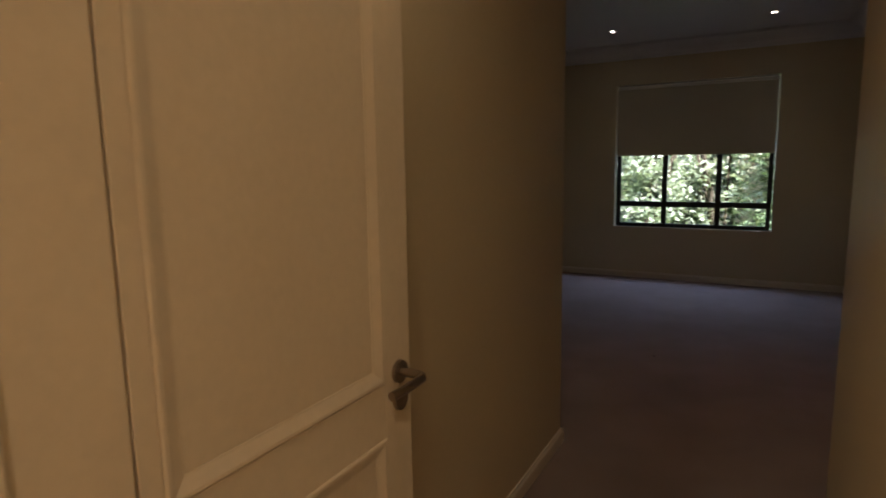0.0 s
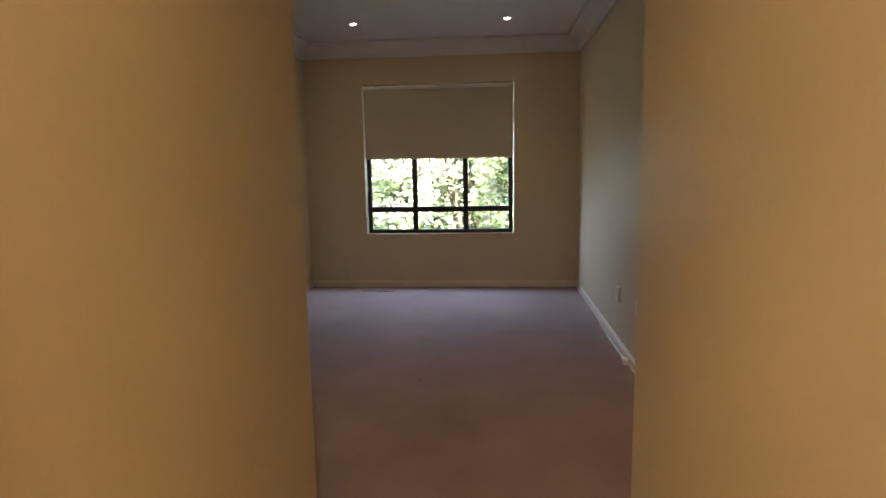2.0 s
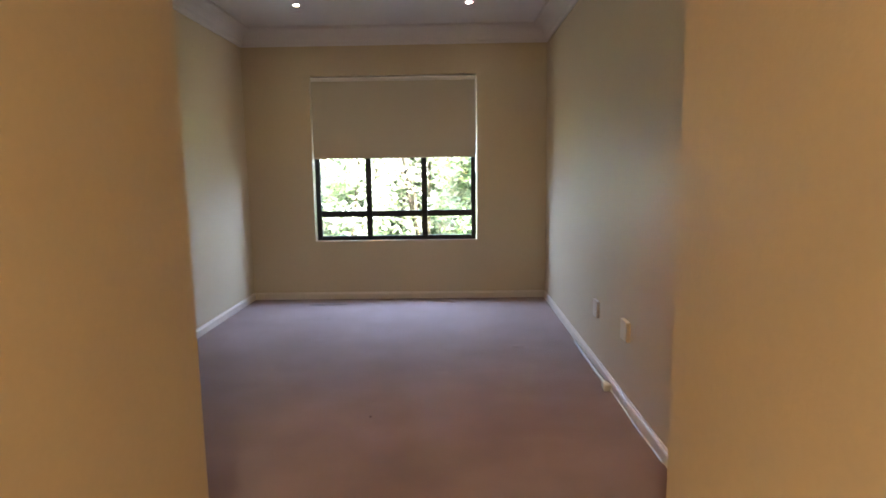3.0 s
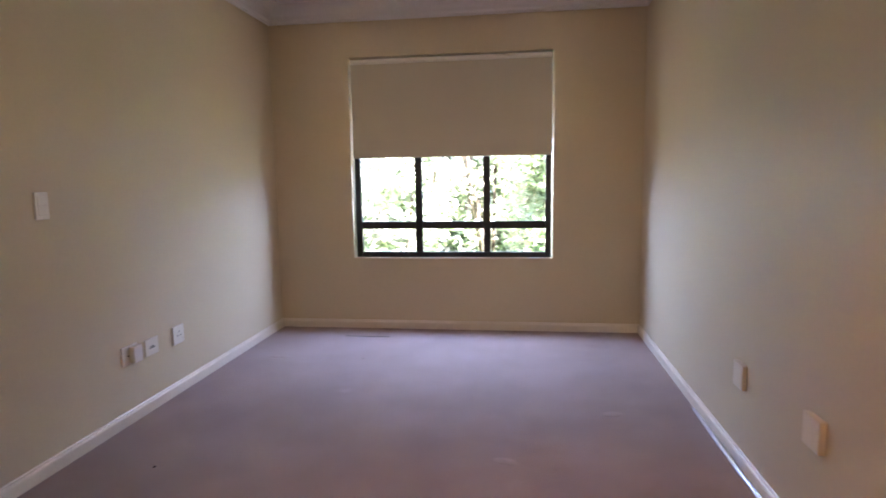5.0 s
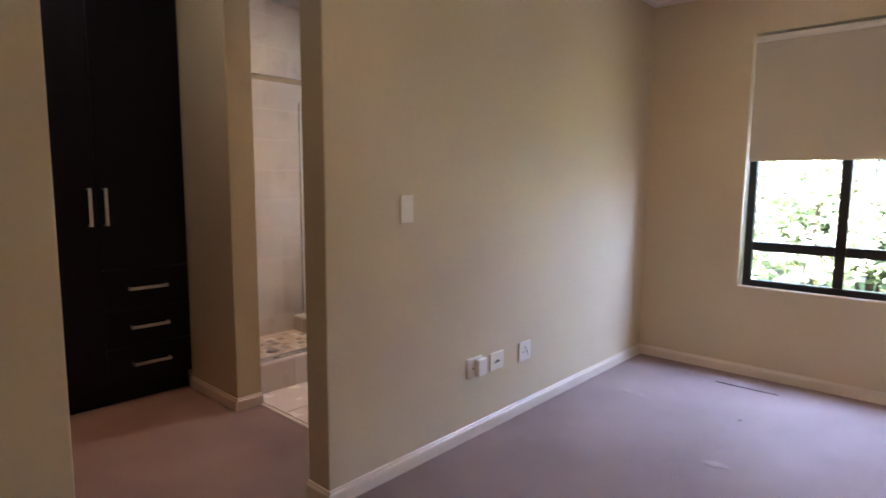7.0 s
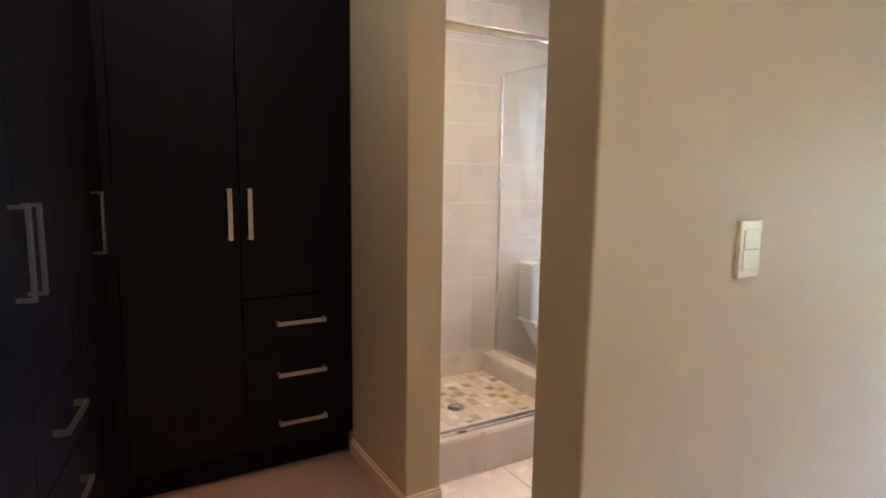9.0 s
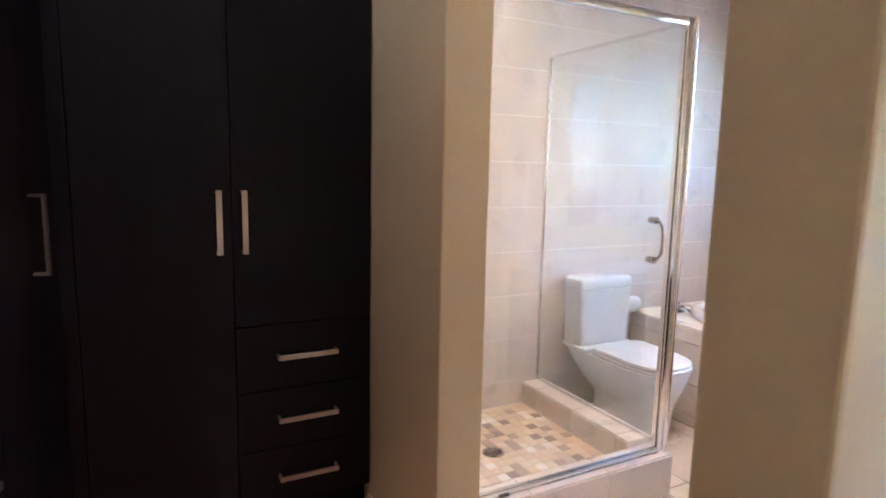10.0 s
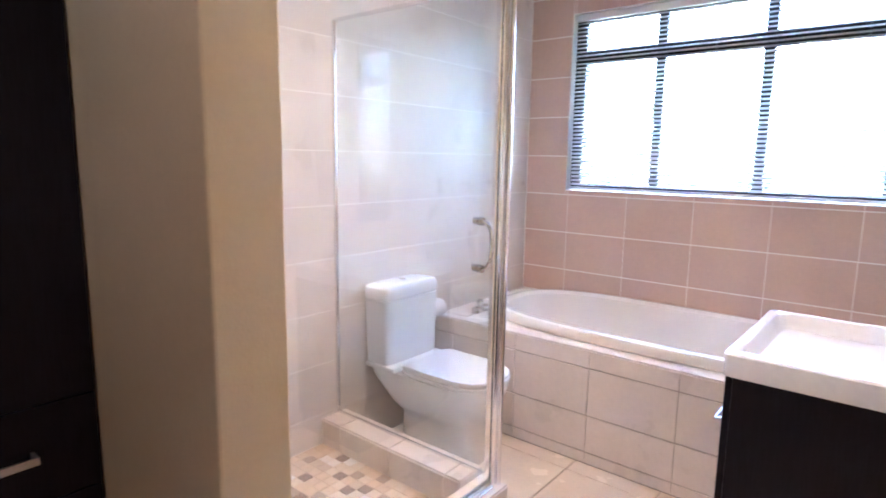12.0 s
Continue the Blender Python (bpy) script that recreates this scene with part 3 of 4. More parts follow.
# faces +x: local x runs along +y, so rz = 90 and local -y points to +x
wardrobe("wardrobe", (-3.852, 3.70, 0), 90, RET0 - 0.002 - 3.70, 0.44,
         [(0.0, 0.055, 0.124, TOP, "f", 0), (0.055, 0.515, 0.124, TOP, "v", 0.472), (0.515, 1.015, 0.825, TOP, "v", 0.553),
          (0.515, 1.015, 0.58, 0.825, "h", 0.765), (0.515, 1.015, 0.352, 0.58, "h", 0.765), (0.515, 1.015, 0.124, 0.352, "h", 0.765)],
         "dark wenge built-in wardrobe with tall doors and three drawers")
# the side run, facing +y
wardrobe("wardrobe", (-2.24, 3.445, 0), 170, 1.60, 0.42,
         [(0.0, 0.65, 0.124, TOP, "v", 0.622), (0.65, 1.12, 0.825, TOP, "v", 0.702), (0.65, 1.12, 0.58, 0.825, "h", 0.90), (0.65, 1.12, 0.352, 0.58, "h", 0.90), (0.65, 1.12, 0.124, 0.352, "h", 0.90),
          (1.12, 1.58, 0.124, TOP, "v", 1.39)],
         "dark wenge built-in wardrobe run with bar handles")


# ---- shower ----
SKZ = 0.218                            # top of the side kerb's core
SX, SY0, SY1 = -3.40, RET1, 5.935      # outer face of the front kerb; shower from the return wall to the side kerb
kerb = thing("shower_kerb", (SX, SY0, 0), "raised tiled shower kerb with beige tiles", "shower kerb", kind="structure")
part("core", boxes((SX - 0.125, SX - 0.004, SY0, SY1 - 0.004, 0, 0.190), (XBACK, SX - 0.125, 5.79 + 0.004, SY1 - 0.004, 0, SKZ)), M_GROUT, kerb)


def tile_mesh(w, h, t=0.006):
    """A tile in the local xy plane, corner at 0, face up along z."""
    bm, c = bmesh.new(), min(0.002, 0.4 * t) if t > 0.0013 else 0.15 * t
    loft(bm, [[(0, 0, 0), (w, 0, 0), (w, h, 0), (0, h, 0)], [(0, 0, t - c), (w, 0, t - c), (w, h, t - c), (0, h, t - c)], [(c, c, t), (w - c, c, t), (w - c, h - c, t), (c, h - c, t)]])
    return bm


TILE_MESHES = {}


def lay_tiles(parent, us, vs, place, material, gap=0.003, skip=None, name="tile", lift=0.006, side_gap=None):
    """Tiles between the joint lines us and vs; place: matrix from (u, v, out) to the world."""
    for u0, u1 in zip(us, us[1:]):
        for v0, v1 in zip(vs, vs[1:]):
            cells = skip(u0, u1, v0, v1) if skip else [(u0, u1, v0, v1)]
            for a, b, c, d in cells:
                sg = gap if side_gap is None else side_gap
                w, h = round(b - a - sg, 4), round(d - c - gap, 4)
                if w < 0.008 or h < 0.008:
                    continue
                key = (w, h, material.name, lift)
                if key not in TILE_MESHES:
                    TILE_MESHES[key] = mesh_of(tile_mesh(w, h, lift), name, material)
                ob = new(name, TILE_MESHES[key])
                ob.parent = parent
                ob.matrix_basis = origin(parent).inverted() @ place @ Matrix.Translation((a + sg / 2, c + gap / 2, 0))


def lines(first, pitch, lo, hi):
    """Joint lines at first + k * pitch inside lo..hi, with the two ends."""
    k = math.ceil((lo - first) / pitch)
    out = [lo]
    while first + k * pitch < hi - 1e-6:
        v = first + k * pitch
        if v > lo + 1e-6:
            out.append(v)
        k += 1
    return out + [hi]


def hole(x0, x1, z0, z1):
    """Cuts a rectangle out of a tile."""
    def cut(a, b, c, d):
        if b <= x0 or a >= x1 or d <= z0 or c >= z1:
            return [(a, b, c, d)]
        out = []
        if a < x0:
            out.append((a, x0, c, d))
        if b > x1:
            out.append((x1, b, c, d))
        m0, m1 = max(a, x0), min(b, x1)
        if c < z0:
            out.append((m0, m1, c, z0))
        if d > z1:
            out.append((m0, m1, z1, d))
        return out
    return cut


def axes(u, v, o, at):
    m = Matrix.Identity(4)
    for k, vec in enumerate((u, v, o)):
        for r in range(3):
            m[r][k] = vec[r]
    m.translation = Vector(at)
    return m


def shower_screen():
    s = thing("shower_screen", (SX - 0.05, SY0, 0.196), "frameless glass shower screen with chrome corner post", "shower screen")
    gx, gy = SX - 0.045, 5.888
    z0, z1 = 0.205, 1.985
    p = part("side_panel", box(bmesh.new(), XBACK + 0.012, gx - 0.03, gy - 0.003, gy + 0.003, SKZ + 0.015, z1), M_SHOWER, s, "clear fixed glass panel")
    p.visible_shadow = False
    dr = part("door", box(bmesh.new(), gx - 0.003, gx + 0.003, SY0 + 0.025, gy - 0.022, z0 + 0.012, z1 - 0.03), M_SHOWER, s, "clear glass door")
    dr.visible_shadow = False
    part("wall_channel", box(bmesh.new(), XBACK, XBACK + 0.014, gy - 0.009, gy + 0.009, SKZ + 0.007, z1, 0.002), M_CHROME, s, "chrome wall channel")
    part("corner_post", box(bmesh.new(), gx - 0.03, gx + 0.012, gy - 0.018, gy + 0.018, 0.197, 2.0, 0.007), M_CHROME, s, "chrome corner post", smooth=True)
    part("post_bead", cyl(bmesh.new(), (gx + 0.014, gy + 0.02, 0.197), (gx + 0.014, gy + 0.02, 2.0), 0.011, seg=20), M_CHROME, s, "rounded chrome bead", smooth=True)
    part("top_rail", box(bmesh.new(), gx - 0.014, gx + 0.014, SY0, gy - 0.018, 1.965, 2.0, 0.005), M_CHROME, s, "chrome top rail", smooth=True)
    part("top_edge", box(bmesh.new(), XBACK + 0.012, gx - 0.03, gy - 0.007, gy + 0.007, z1 - 0.012, z1 + 0.004, 0.002), M_CHROME, s, "chrome top trim")
    part("door_channel", box(bmesh.new(), gx - 0.01, gx + 0.01, SY0, SY0 + 0.025, 0.197, 1.965, 0.003), M_CHROME, s)
    part("bottom_track", boxes((gx - 0.022, gx + 0.022, SY0, gy - 0.018, 0.197, 0.207), (gx - 0.022, gx - 0.015, SY0, gy - 0.018, 0.207, 0.217), (gx + 0.010, gx + 0.016, SY0, gy - 0.018, 0.207, 0.217), bevel=0.0015), M_CHROME, s, "chrome bottom track")
    part("bottom_seal", box(bmesh.new(), XBACK + 0.012, gx - 0.03, gy - 0.006, gy + 0.006, SKZ + 0.007, SKZ + 0.017), M_CHROME, s)
    part("guide_block", box(bmesh.new(), gx + 0.017, gx + 0.024, 5.06, 5.10, 0.205, 0.213), M_SLOT, s, "small dark guide")
    hy = 5.765
    hd = part("handle", tube(bmesh.new(), [(gx + 0.012, hy, 1.045), (gx + 0.03, hy + 0.004, 1.05), (gx + 0.045, hy + 0.006, 1.075), (gx + 0.05, hy + 0.006, 1.125), (gx + 0.045, hy + 0.006, 1.175), (gx + 0.03, hy + 0.004, 1.2), (gx + 0.012, hy, 1.205)], 0.0075, 14), M_POLISHED, dr, "curved chrome pull handle", smooth=True)
    for z in (1.045, 1.205):
        part("knob", cyl(bmesh.new(), (gx + 0.003, hy, z), (gx + 0.018, hy, z), 0.014, seg=24), M_POLISHED, dr, smooth=True)
        part("knob", cyl(bmesh.new(), (gx - 0.022, hy, z), (gx - 0.003, hy, z), 0.013, seg=24), M_POLISHED, dr, smooth=True)


shower_screen()
tray = thing("shower_floor", (-3.9, 5.3, 0.09), "stone mosaic shower floor in beige and brown", "shower floor", kind="structure")
part("bed", boxes((XBACK, SX - 0.125, SY0, 5.794, 0, 0.098)), M_GROUT_MOSAIC, tray)
dr = thing("shower_drain", (-3.90, 5.335, 0.10), "round grey metal floor drain in the mosaic", "drain")
part("grate", cyl(bmesh.new(), (-3.90, 5.335, 0.095), (-3.90, 5.335, 0.1035), 0.05, seg=32), M_BRONZE, dr, smooth=True)
for k in range(8):
    a = 2 * math.pi * k / 8
    part("drain_hole", cyl(bmesh.new(), (-3.90 + 0.03 * math.cos(a), 5.335 + 0.03 * math.sin(a), 0.103), (-3.90 + 0.03 * math.cos(a), 5.335 + 0.03 * math.sin(a), 0.1042), 0.007, seg=10), M_SLOT, dr)


# ---- toilet ----
def toilet():
    cy = 6.265
    t = thing("toilet", (-4.05, cy, 0), "white ceramic toilet with closed lid and cistern", "toilet")
    def ring(x0, x1, hw, z, front=3.0, rear=9.0):
        cx, pts = -3.93, []
        for k in range(56):
            c, v = math.cos(2 * math.pi * k / 56), math.sin(2 * math.pi * k / 56)
            p = front if c > 0 else rear
            pts.append((cx + ((x1 - cx) if c > 0 else (cx - x0)) * math.copysign(abs(c) ** (2 / p), c), cy + hw * math.copysign(abs(v) ** (2 / p), v), z))
        return pts
    ped = [ring(x0, x1, hw, z) for z, x0, x1, hw in ((0.0, -4.13, -3.765, 0.134), (0.10, -4.13, -3.757, 0.135), (0.185, -4.13, -3.745, 0.139), (0.215, -4.14, -3.738, 0.150), (0.232, -4.155, -3.732, 0.162), (0.25, -4.185, -3.725, 0.171), (0.31, -4.255, -3.70, 0.181), (0.362, -4.316, -3.68, 0.186), (0.38, -4.325, -3.676, 0.187), (0.405, -4.325, -3.672, 0.187))]
    part("bowl", loft(bmesh.new(), ped), M_CERAMIC, t, smooth=True)
    part("shelf", box(bmesh.new(), XBACK + 0.004, -4.13, cy - 0.205, cy + 0.172, 0.4035, 0.432, 0.010), M_CERAMIC, t, smooth=True)
    seat = [ring(-3.93 - 0.19 * k, -3.93 + 0.262 * k, 0.181 * k, z, 3.2, 12) for z, k in ((0.4055, 0.985), (0.409, 1.0), (0.420, 1.0), (0.423, 0.985))]
    part("seat", loft(bmesh.new(), seat), M_CERAMIC, t, "white plastic seat", smooth=True)
    lid = [ring(-3.93 - 0.187 * k, -3.93 + 0.259 * k, 0.178 * k, z, 3.2, 12) for z, k in ((0.4245, 0.98), (0.428, 1.0), (0.440, 1.0), (0.447, 0.975), (0.450, 0.8))]
    part("lid", loft(bmesh.new(), lid), M_CERAMIC, t, "closed white lid", smooth=True)
    part("waste_pipe", tube(bmesh.new(), [(-4.12, cy, 0.20), (-4.17, cy, 0.19), (-4.185, cy, 0.15), (-4.185, cy, 0.0)], 0.05, 20), M_CERAMIC, t, smooth=True)
    for dy in (-0.075, 0.075):
        part("hinge", cyl(bmesh.new(), (-4.115, cy + dy - 0.02, 0.434), (-4.115, cy + dy + 0.02, 0.434), 0.011, seg=16), M_CERAMIC, t, smooth=True)
    tank = [oval(-4.246, cy - 0.026, 0.080 * k, 0.189 * k, z, 9, 72) for z, k in ((0.434, 0.93), (0.440, 0.945), (0.60, 0.98), (0.743, 1.0))]
    part("cistern", loft(bmesh.new(), tank), M_CERAMIC, t, smooth=True)
    top = [oval(-4.246, cy - 0.026, 0.081 * k, 0.191 * k, z, 9, 72) for z, k in ((0.7465, 0.985), (0.750, 1.0), (0.785, 1.0), (0.802, 0.975), (0.812, 0.90), (0.815, 0.75))]
    lid2 = part("cistern_lid", loft(bmesh.new(), top), M_CERAMIC, t, smooth=True)
    part("flush_button", cyl(bmesh.new(), (-4.245, cy - 0.026, 0.8145), (-4.245, cy - 0.026, 0.821), 0.02, seg=24), M_CHROME, lid2, "small chrome flush button", smooth=True)


toilet()
roll = thing("toilet_roll", (XBACK, 6.54, 0.61), "white toilet paper roll on a chrome wall holder", "toilet roll")
part("roll", cyl(bmesh.new(), (-4.285, 6.48, 0.607), (-4.285, 6.58, 0.607), 0.048, seg=32), M_PAPER, roll, smooth=True)
part("holder", tube(bmesh.new(), [(XBACK, 6.455, 0.655), (-4.285, 6.455, 0.655), (-4.285, 6.458, 0.607), (-4.285, 6.59, 0.607)], 0.006, 10), M_CHROME, roll, "chrome holder", smooth=True)

# ---- bath ----
PY, PZ = 6.592, 0.552
plat = thing("bath_surround", (-3.3, PY, 0), "tiled bath surround with pale beige tiles", "bath surround", kind="structure")
BCX, BCY, BRX, BRY = -3.29, 7.088, 0.875, 0.414
bm = bmesh.new()
outer = [(XBACK, PY + 0.006), (XB, PY + 0.006), (XB, YW), (XBACK, YW)]
n = 64
inner = [(x, y) for x, y, _ in oval(BCX, BCY, BRX - 0.03, BRY - 0.03, 0, 3.0, n)]
rim = []
for x, y in inner:       # the rectangle's edge in the same direction
    dx, dy = x - BCX, y - BCY
    k = min(((XB if dx > 0 else XBACK) - BCX) / dx if abs(dx) > 1e-6 else 1e9, ((YW if dy > 0 else PY + 0.006) - BCY) / dy if abs(dy) > 1e-6 else 1e9)
    rim.append((BCX + dx * k, BCY + dy * k))
loft(bm, [[(x, y, z) for x, y in ring] for ring, z in ((inner, PZ - 0.03), (inner, PZ), (rim, PZ), (rim, 0.0))], close=False)
part("core", bm, M_GROUT, plat)
part("apron_bed", boxes((XBACK, XB, PY + 0.0035, PY + 0.0058, 0, PZ - 0.002)), M_GROUT_GREY, plat)
tub = thing("bathtub", (BCX, BCY, PZ), "white oval acrylic bathtub set in the tiled surround", "bathtub")
rings = []
for z, k, ky in ((PZ - 0.03, 0.955, 0.93), (PZ + 0.002, 0.96, 0.94), (PZ + 0.006, 0.992, 0.985), (PZ + 0.042, 1.0, 1.0), (PZ + 0.055, 0.993, 0.988), (PZ + 0.060, 0.975, 0.96), (PZ + 0.058, 0.945, 0.89), (PZ + 0.045, 0.925, 0.85), (PZ - 0.05, 0.90, 0.81), (PZ - 0.22, 0.86, 0.74), (PZ - 0.33, 0.80, 0.65), (PZ - 0.37, 0.70, 0.50)):
    rings.append(oval(BCX, BCY, BRX * k, BRY * ky, z, 3.0, 64))
bm = bmesh.new()
made = [[bm.verts.new(p) for p in r] for r in rings]
for a, b in zip(made, made[1:]):
    for k in range(64):
        bm.faces.new((a[k], a[(k + 1) % 64], b[(k + 1) % 64], b[k]))
bm.faces.new(made[-1])
part("shell", bm, M_ACRYLIC, tub, smooth=True)
part("waste", cyl(bmesh.new(), (BCX - 0.35, BCY, PZ - 0.369), (BCX - 0.35, BCY, PZ - 0.362), 0.03, seg=24), M_CHROME, tub, "chrome waste")
TX, TY = -4.17, 6.80
tap = thing("bath_tap", (TX, TY, PZ), "low chrome bath mixer tap on the tiled ledge", "tap")
part("body", tube(bmesh.new(), [(TX, TY - 0.062, PZ + 0.028), (TX, TY - 0.055, PZ + 0.028), (TX, TY + 0.055, PZ + 0.028), (TX, TY + 0.062, PZ + 0.028)], 0.016, 18), M_POLISHED, tap, "horizontal chrome body", smooth=True)
for dy in (-0.042, 0.042):
    part("foot", cyl(bmesh.new(), (TX, TY + dy, PZ + 0.006), (TX, TY + dy, PZ + 0.022), 0.021, 0.015, 20), M_POLISHED, tap, smooth=True)
part("spout", tube(bmesh.new(), [(TX + 0.010, TY, PZ + 0.030), (TX + 0.05, TY + 0.006, PZ + 0.036), (TX + 0.085, TY + 0.010, PZ + 0.034), (TX + 0.098, TY + 0.012, PZ + 0.024)], 0.010, 14), M_POLISHED, tap, "short chrome spout", smooth=True)
part("knob", loft(bmesh.new(), [oval(TX, TY, 0.021 * k, 0.021 * k, PZ + h, 2, 24) for h, k in ((0.042, 0.75), (0.052, 0.95), (0.062, 1.0), (0.071, 0.85), (0.077, 0.45))]), M_POLISHED, tap, "round chrome mixer knob", smooth=True)

# ---- vanity ----
VX, VY0, VY1, VZ = -2.70, 5.925, 6.575, 0.882
van = thing("vanity_unit", (VX, VY0, 0), "dark wenge vanity cabinet beside the bath", "vanity cabinet")
part("carcass", boxes((VX + 0.03, XB - 0.002, VY0 + 0.012, VY1 - 0.012, 0.10, VZ - 0.07), bevel=0.002), M_WENGE, van)
part("plinth", boxes((VX + 0.07, XB - 0.002, VY0 + 0.03, VY1 - 0.03, 0.0, 0.10)), M_WENGE, van)
for a, b in ((VY0 + 0.014, 6.238), (6.242, VY1 - 0.014)):
    d = part("door", box(bmesh.new(), VX + 0.010, VX + 0.029, a, b, 0.105, VZ - 0.075, 0.0015), M_WENGE, van)
    part("handle", box(bmesh.new(), VX - 0.014, VX - 0.008, a + 0.014, a + 0.174, 0.664, 0.674, 0.002), M_NICKEL, d, "horizontal bar handle")
    for yy in (a + 0.026, a + 0.162):
        part("handle_post", box(bmesh.new(), VX - 0.009, VX + 0.0105, yy - 0.004, yy + 0.004, 0.666, 0.672), M_NICKEL, d)
basin = thing("washbasin", (VX, VY0, VZ - 0.07), "white rectangular ceramic washbasin with thick rim", "washbasin")
bm = bmesh.new()
def rect(i, z, r=0.02):
    return [(x, y, z) for x, y, _ in oval((VX + XB) / 2, (VY0 + VY1) / 2, (XB - VX) / 2 - i, (VY1 - VY0) / 2 - i, 0, 26 if i < 0.03 else 14, 96)]
loft(bm, [rect(0.002, VZ - 0.07), rect(0.0, VZ - 0.066), rect(0.0, VZ - 0.006), rect(0.006, VZ), rect(0.034, VZ), rect(0.040, VZ - 0.006), rect(0.048, VZ - 0.035), rect(0.060, VZ - 0.052), rect(0.16, VZ - 0.062)])
part("bowl", bm, M_CERAMIC, basin, smooth=True)
part("waste", cyl(bmesh.new(), (-2.44, 6.24, VZ - 0.063), (-2.44, 6.24, VZ - 0.057), 0.022, seg=24), M_CHROME, basin)
# unseen reflector, added only for the window's patch in the shower glass
mir = thing("patch_reflector", (XB, 6.2, 1.1), "unseen dark reflector added to put a window patch in the shower glass", "mirror")
part("glass", box(bmesh.new(), XB - 0.006, XB - 0.001, 6.36, 6.60, 1.05, 2.05, 0.001), M_REFLECTOR, mir)

# ---- small things on the carpet ----
cab = thing("cable", (1.08, 5.3, 0), "loose grey silver cable lying along the skirting", "cable")
part("lead", tube(bmesh.new(), [(1.089, 5.85, 0.008), (1.087, 5.68, 0.010), (1.080, 5.5, 0.014), (1.084, 5.3, 0.009), (1.076, 5.15, 0.016), (1.084, 5.0, 0.012), (1.080, 4.87, 0.015)], 0.010, 10), M_CABLE, cab, smooth=True)
part("plug", box(bmesh.new(), 1.052, 1.097, 4.79, 4.875, 0.001, 0.045, 0.008), M_PLASTIC, cab, "cream plug end", smooth=True)
part("thin_lead", tube(bmesh.new(), [(1.085, 4.80, 0.02), (1.092, 4.6, 0.008), (1.088, 4.3, 0.006), (1.094, 3.9, 0.006)], 0.0035, 6), M_PLASTIC, cab)
ln = thing("carpet_strip", (-1.18, 7.22, 0), "thin dark strip lying on the carpet", "strip")
part("strip", box(bmesh.new(), -1.365, -0.985, 7.214, 7.221, 0.0005, 0.004), M_CARPET_DARK, ln)


def tuft(x, y, length, turn, height):
    """A pulled ridge in the carpet."""
    bm = bmesh.new()
    rows = []
    for i in range(9):
        u = i / 8 - 0.5
        w = 0.035 * (1 - (2 * u) ** 2) + 0.002
        c = Vector((x + math.cos(turn) * u * length, y + math.sin(turn) * u * length, 0))
        s = Vector((-math.sin(turn), math.cos(turn), 0))
        rows.append([c + s * (w * math.cos(a)) + Vector((0, 0, 0.0006 + height * (1 - (2 * u) ** 2) * math.sin(a))) for a in (math.pi * k / 6 for k in range(7))])
    loft(bm, rows)
    t = thing("carpet_ridge", (x, y, 0), "worn pale ridge in the brown carpet", "carpet ridge")
    part("pile", bm, M_CARPET_WORN, t, smooth=True)


tuft(-0.99, 5.97, 0.13, 0.1, 0.004)
tuft(0.045, 5.15, 0.13, -0.3, 0.004)
tuft(-1.70, 6.62, 0.20, 0.0, 0.006)
tuft(0.62, 5.75, 0.12, 0.2, 0.007)
for x, y in ((-1.60, 4.93), (-1.05, 6.62), (-0.35, 4.45)):
    f = thing("carpet_fleck", (x, y, 0), "tiny dark fleck on the carpet", "fleck")
    part("fleck", cyl(bmesh.new(), (x, y, 0.0005), (x, y, 0.005), 0.008, 0.005, 7), M_CARPET_DARK, f)


# ---- garden ----
solid("ground", boxes((-600, 600, -600, 600, -0.5, -0.3)), M_GROUND, "dry green lawn outside the window", "ground")
solid("garden_wall", boxes((-14, 14, 15.0, 15.22, -0.3, 2.1)), M_GARDEN_WALL, "pale plastered boundary wall behind the shrubs", "wall")


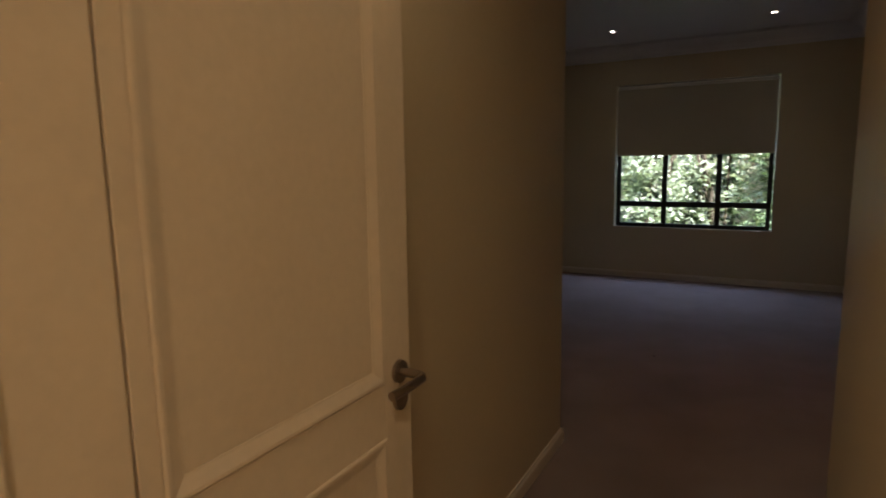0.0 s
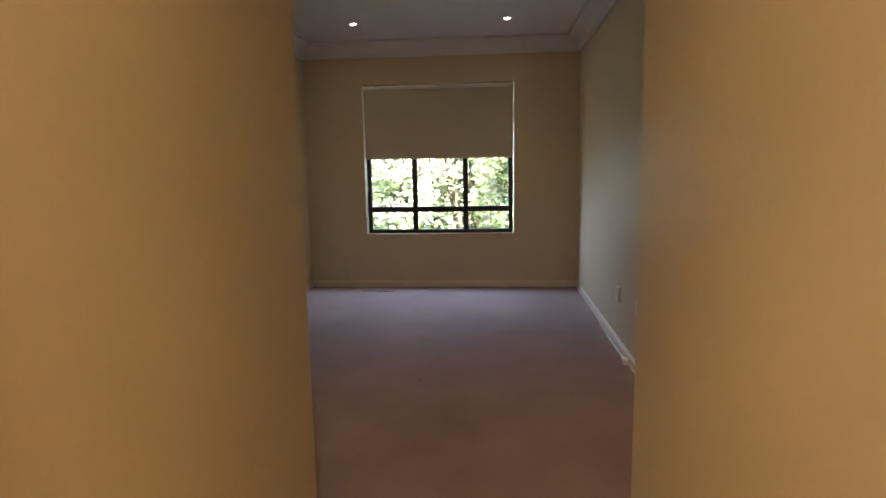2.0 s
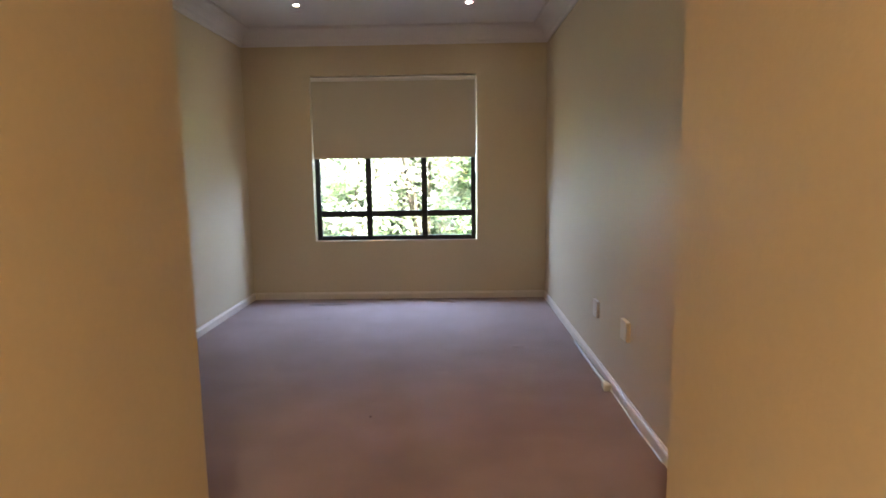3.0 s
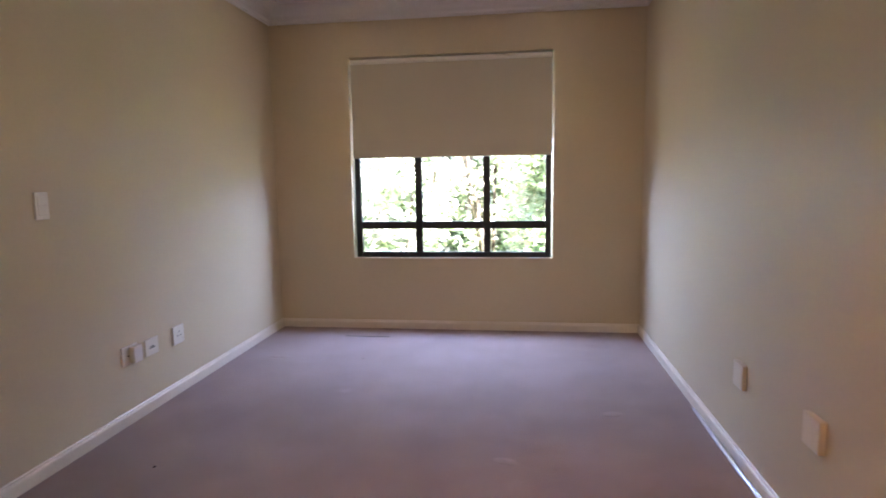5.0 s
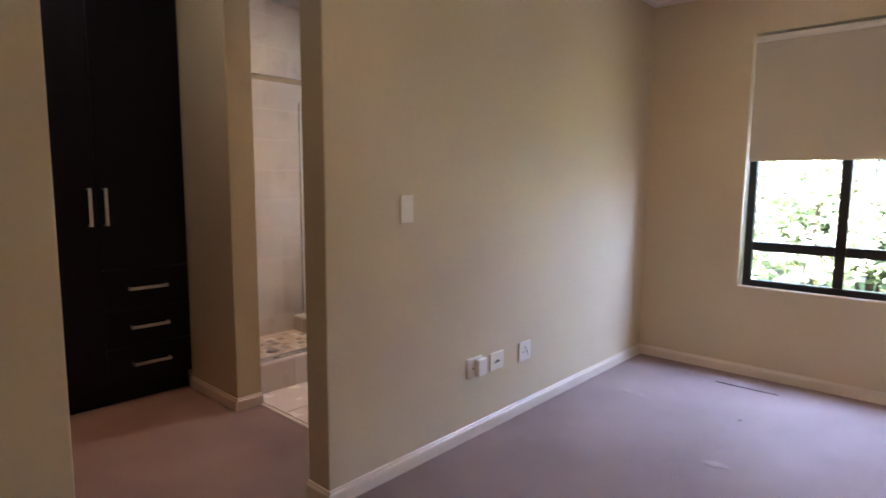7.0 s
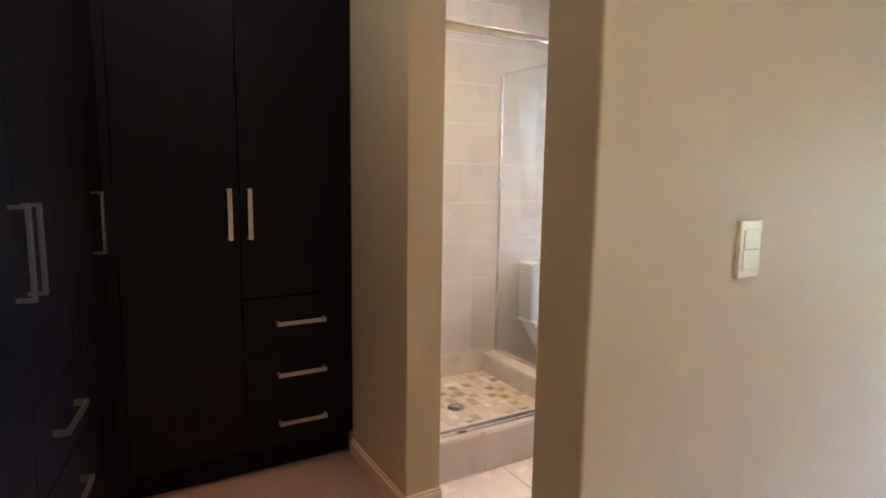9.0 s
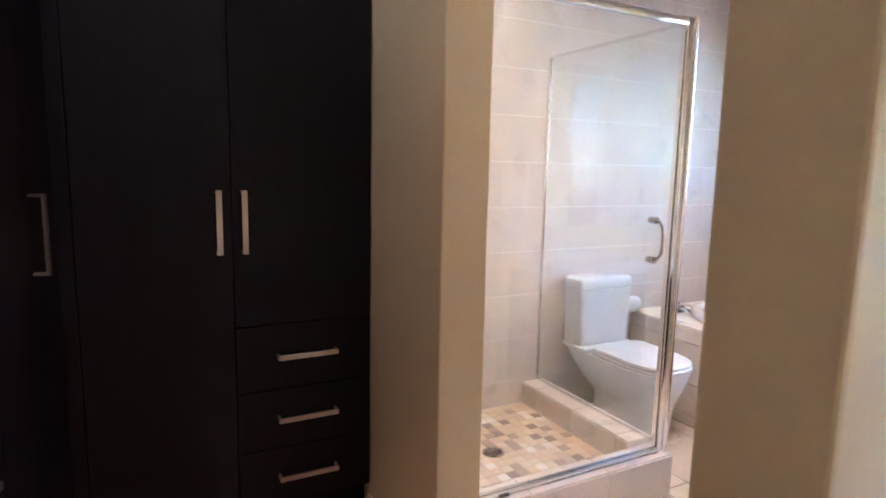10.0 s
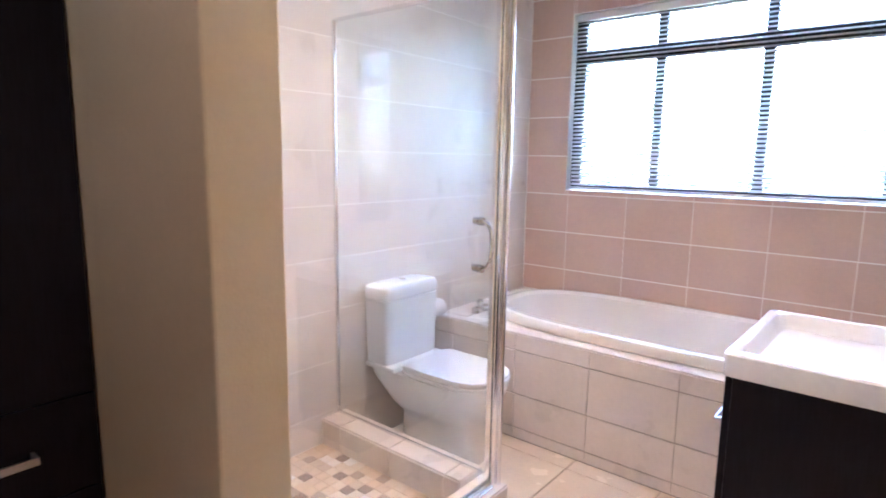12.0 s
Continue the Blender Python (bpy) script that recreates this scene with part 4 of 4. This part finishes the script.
def shrub(x, y, rx, ry, h, count, material, seed, size=0.06):
    r = random.Random(seed)
    t = thing("shrub", (x, y, -0.3), "leafy green garden shrub in sunlight, the tallest raised unseen to block sky", "shrub", "garden shrubs")
    bm = bmesh.new()
    for k in range(5):
        a = r.uniform(0, 6.28)
        tube(bm, [(x + 0.1 * math.cos(a), y + 0.1 * math.sin(a), -0.3), (x + 0.35 * rx * math.cos(a), y + 0.35 * ry * math.sin(a), h * 0.35), (x + 0.6 * rx * math.cos(a), y + 0.6 * ry * math.sin(a), h * 0.8)], 0.03, 6)
    part("trunk", bm, M_BARK, t)
    clumps = []
    for k in range(int(46 * max(1.0, h / 2.4))):
        a, u, q = r.uniform(0, 6.28), r.uniform(0.0, 1.0), r.uniform(0.45, 1.0)
        bulge = math.sin(math.pi * min(0.95, 0.18 + 0.8 * u)) ** 0.5
        clumps.append(((x + rx * q * bulge * math.cos(a), y + ry * q * bulge * math.sin(a), -0.2 + (h + 0.2) * u), r.uniform(0.18, 0.42)))
    verts, faces = [], []
    for k in range(count):
        c, cr = clumps[r.randrange(len(clumps))]
        p = Vector(c) + Vector((r.gauss(0, 1), r.gauss(0, 1), r.gauss(0, 1))).normalized() * cr * r.random() ** 0.4
        e = Euler((r.uniform(-0.9, 0.9), r.uniform(-0.9, 0.9), r.uniform(0, 6.28))).to_matrix()
        s = size * r.uniform(0.6, 1.4)
        i = len(verts)
        for q in ((0, -s, 0), (0.42 * s, -0.2 * s, 0.1 * s), (0.3 * s, 0.5 * s, 0.05 * s), (0, s, -0.1 * s), (-0.3 * s, 0.5 * s, 0.05 * s), (-0.42 * s, -0.2 * s, 0.1 * s)):
            verts.append(p + e @ Vector(q))
        faces.append(tuple(range(i, i + 6)))
    me = bpy.data.meshes.new("crown")
    me.from_pydata([v - Vector((x, y, -0.3)) for v in verts], [], faces)
    me.materials.append(material)
    crown = new("crown", me)
    crown.parent = t
    tagged(crown, kind="stuff")


# seeds 6, 7 and 10 reach up unseen, to block the low sky's light
for row in ((-3.9, 11.4, 1.2, 0.8, 1.7, 3600, M_LEAF, 1), (-1.75, 11.6, 1.0, 0.8, 1.95, 5200, M_LEAF_SUNLIT, 2), (-0.35, 12.2, 0.9, 0.8, 2.1, 3000, M_LEAF_SUNLIT, 3), (0.95, 11.4, 1.0, 0.8, 2.15, 5600, M_LEAF, 4),
            (2.6, 12.0, 1.1, 0.9, 2.6, 5200, M_LEAF_SUNLIT, 5), (-1.2, 13.5, 1.4, 0.8, 4.9, 9000, M_LEAF, 6, 0.085), (1.6, 13.6, 1.5, 0.9, 5.2, 11000, M_LEAF, 7, 0.085), (-2.9, 13.3, 1.2, 0.8, 1.9, 3600, M_LEAF_SUNLIT, 8),
            (-5.6, 12.2, 1.3, 0.9, 2.0, 3600, M_LEAF, 9), (4.4, 12.8, 1.6, 1.0, 5.0, 11000, M_LEAF, 10, 0.085)):
    shrub(*row)

# ---- tiles, last ----
UP = (0, 0, 1)
# bathroom window wall, facing -y: u = x, v = z
NORTH = axes((1, 0, 0), UP, (0, -1, 0), (0, YW, 0))
lay_tiles(wall_bath_window, lines(-4.023, 0.379, XBACK + 0.006, XB), lines(0.72, 0.2385, PZ + 0.008, BATH_CEIL), NORTH, M_TILE_PINK, 0.0065, hole(BX0, BX1, BZ0, BZ1), lift=0.0015, side_gap=0.004)
# back wall, facing +x: u = -y, v = z
WEST = axes((0, -1, 0), UP, (1, 0, 0), (XBACK, 0, 0))
lay_tiles(wall_back, lines(-6.37, 0.379, -YW, -PY), lines(0.72, 0.2385, PZ + 0.008, BATH_CEIL), WEST, M_TILE, 0.0045, lift=0.0012, side_gap=0.0001)
lay_tiles(wall_back, lines(-6.37, 0.379, -PY, -SY1), lines(0.72, 0.2385, 0.008, BATH_CEIL), WEST, M_TILE, 0.0045, lift=0.0012, side_gap=0.0001)
lay_tiles(wall_back, lines(-6.37, 0.379, -SY1, -5.79), lines(0.72, 0.2385, SKZ + 0.008, BATH_CEIL), WEST, M_TILE, 0.0045, lift=0.0012, side_gap=0.0001)
lay_tiles(wall_back, lines(-6.37, 0.379, -5.79, -RET1), lines(0.72, 0.2385, 0.10, BATH_CEIL), WEST, M_TILE, 0.0045, lift=0.0012, side_gap=0.0001)
# bath apron, facing -y, and its top
APRON = axes((1, 0, 0), UP, (0, -1, 0), (0, PY + 0.0035, 0))
lay_tiles(plat, lines(-3.40, 0.40, XBACK + 0.006, XB), [0.004, 0.060, 0.240, 0.468, PZ], APRON, M_TILE, 0.0045, side_gap=0.003)
LEDGE = axes((1, 0, 0), (0, 1, 0), (0, 0, 1), (0, 0, PZ))
lay_tiles(plat, lines(-3.40, 0.40, XBACK + 0.006, XB), [PY - 0.002, 6.665], LEDGE, M_TILE, 0.003)
lay_tiles(plat, [XBACK + 0.006, -4.165], [6.665, 6.95, 7.25, YW - 0.006], LEDGE, M_TILE, 0.003)
# kerb faces
lay_tiles(kerb, lines(5.19, 0.379, SY0, SY1 - 0.004), [0.004, 0.19], axes((0, 1, 0), UP, (1, 0, 0), (SX - 0.004, 0, 0)), M_TILE, 0.004)
lay_tiles(kerb, lines(5.19, 0.379, SY0, SY1 - 0.004), [SX - 0.125, SX - 0.0], axes((0, 1, 0), (1, 0, 0), (0, 0, 1), (0, 0, 0.190)), M_TILE, 0.004)
lay_tiles(kerb, lines(-3.9, 0.30, XBACK + 0.006, SX - 0.125), [5.79, SY1], axes((1, 0, 0), (0, 1, 0), (0, 0, 1), (0, 0, SKZ)), M_TILE, 0.004)
lay_tiles(kerb, lines(-3.9, 0.30, XBACK + 0.006, SX - 0.129), [0.10, SKZ], axes((1, 0, 0), UP, (0, -1, 0), (0, 5.794, 0)), M_TILE, 0.004)
# bathroom floor
FLOOR = axes((1, 0, 0), (0, 1, 0), (0, 0, 1), (0, 0, -0.002))
floor_b = bpy.data.objects["bathroom_floor"]
lay_tiles(floor_b, lines(-3.44, 0.40, SX, XB), lines(6.49, 0.40, RET1 - 0.02, SY1), FLOOR, M_TILE_FLOOR, 0.004)
lay_tiles(floor_b, lines(-3.44, 0.40, XBACK, XB), lines(6.49, 0.40, SY1, PY), FLOOR, M_TILE_FLOOR, 0.004)
# shower mosaic
MOS = axes((1, 0, 0), (0, 1, 0), (0, 0, 1), (0, 0, 0.098))
lay_tiles(tray, lines(XBACK, 0.0505, XBACK + 0.006, SX - 0.129), lines(SY0, 0.0505, SY0, 5.79), MOS, M_MOSAIC, 0.003, name="mosaic_tile", lift=0.002)
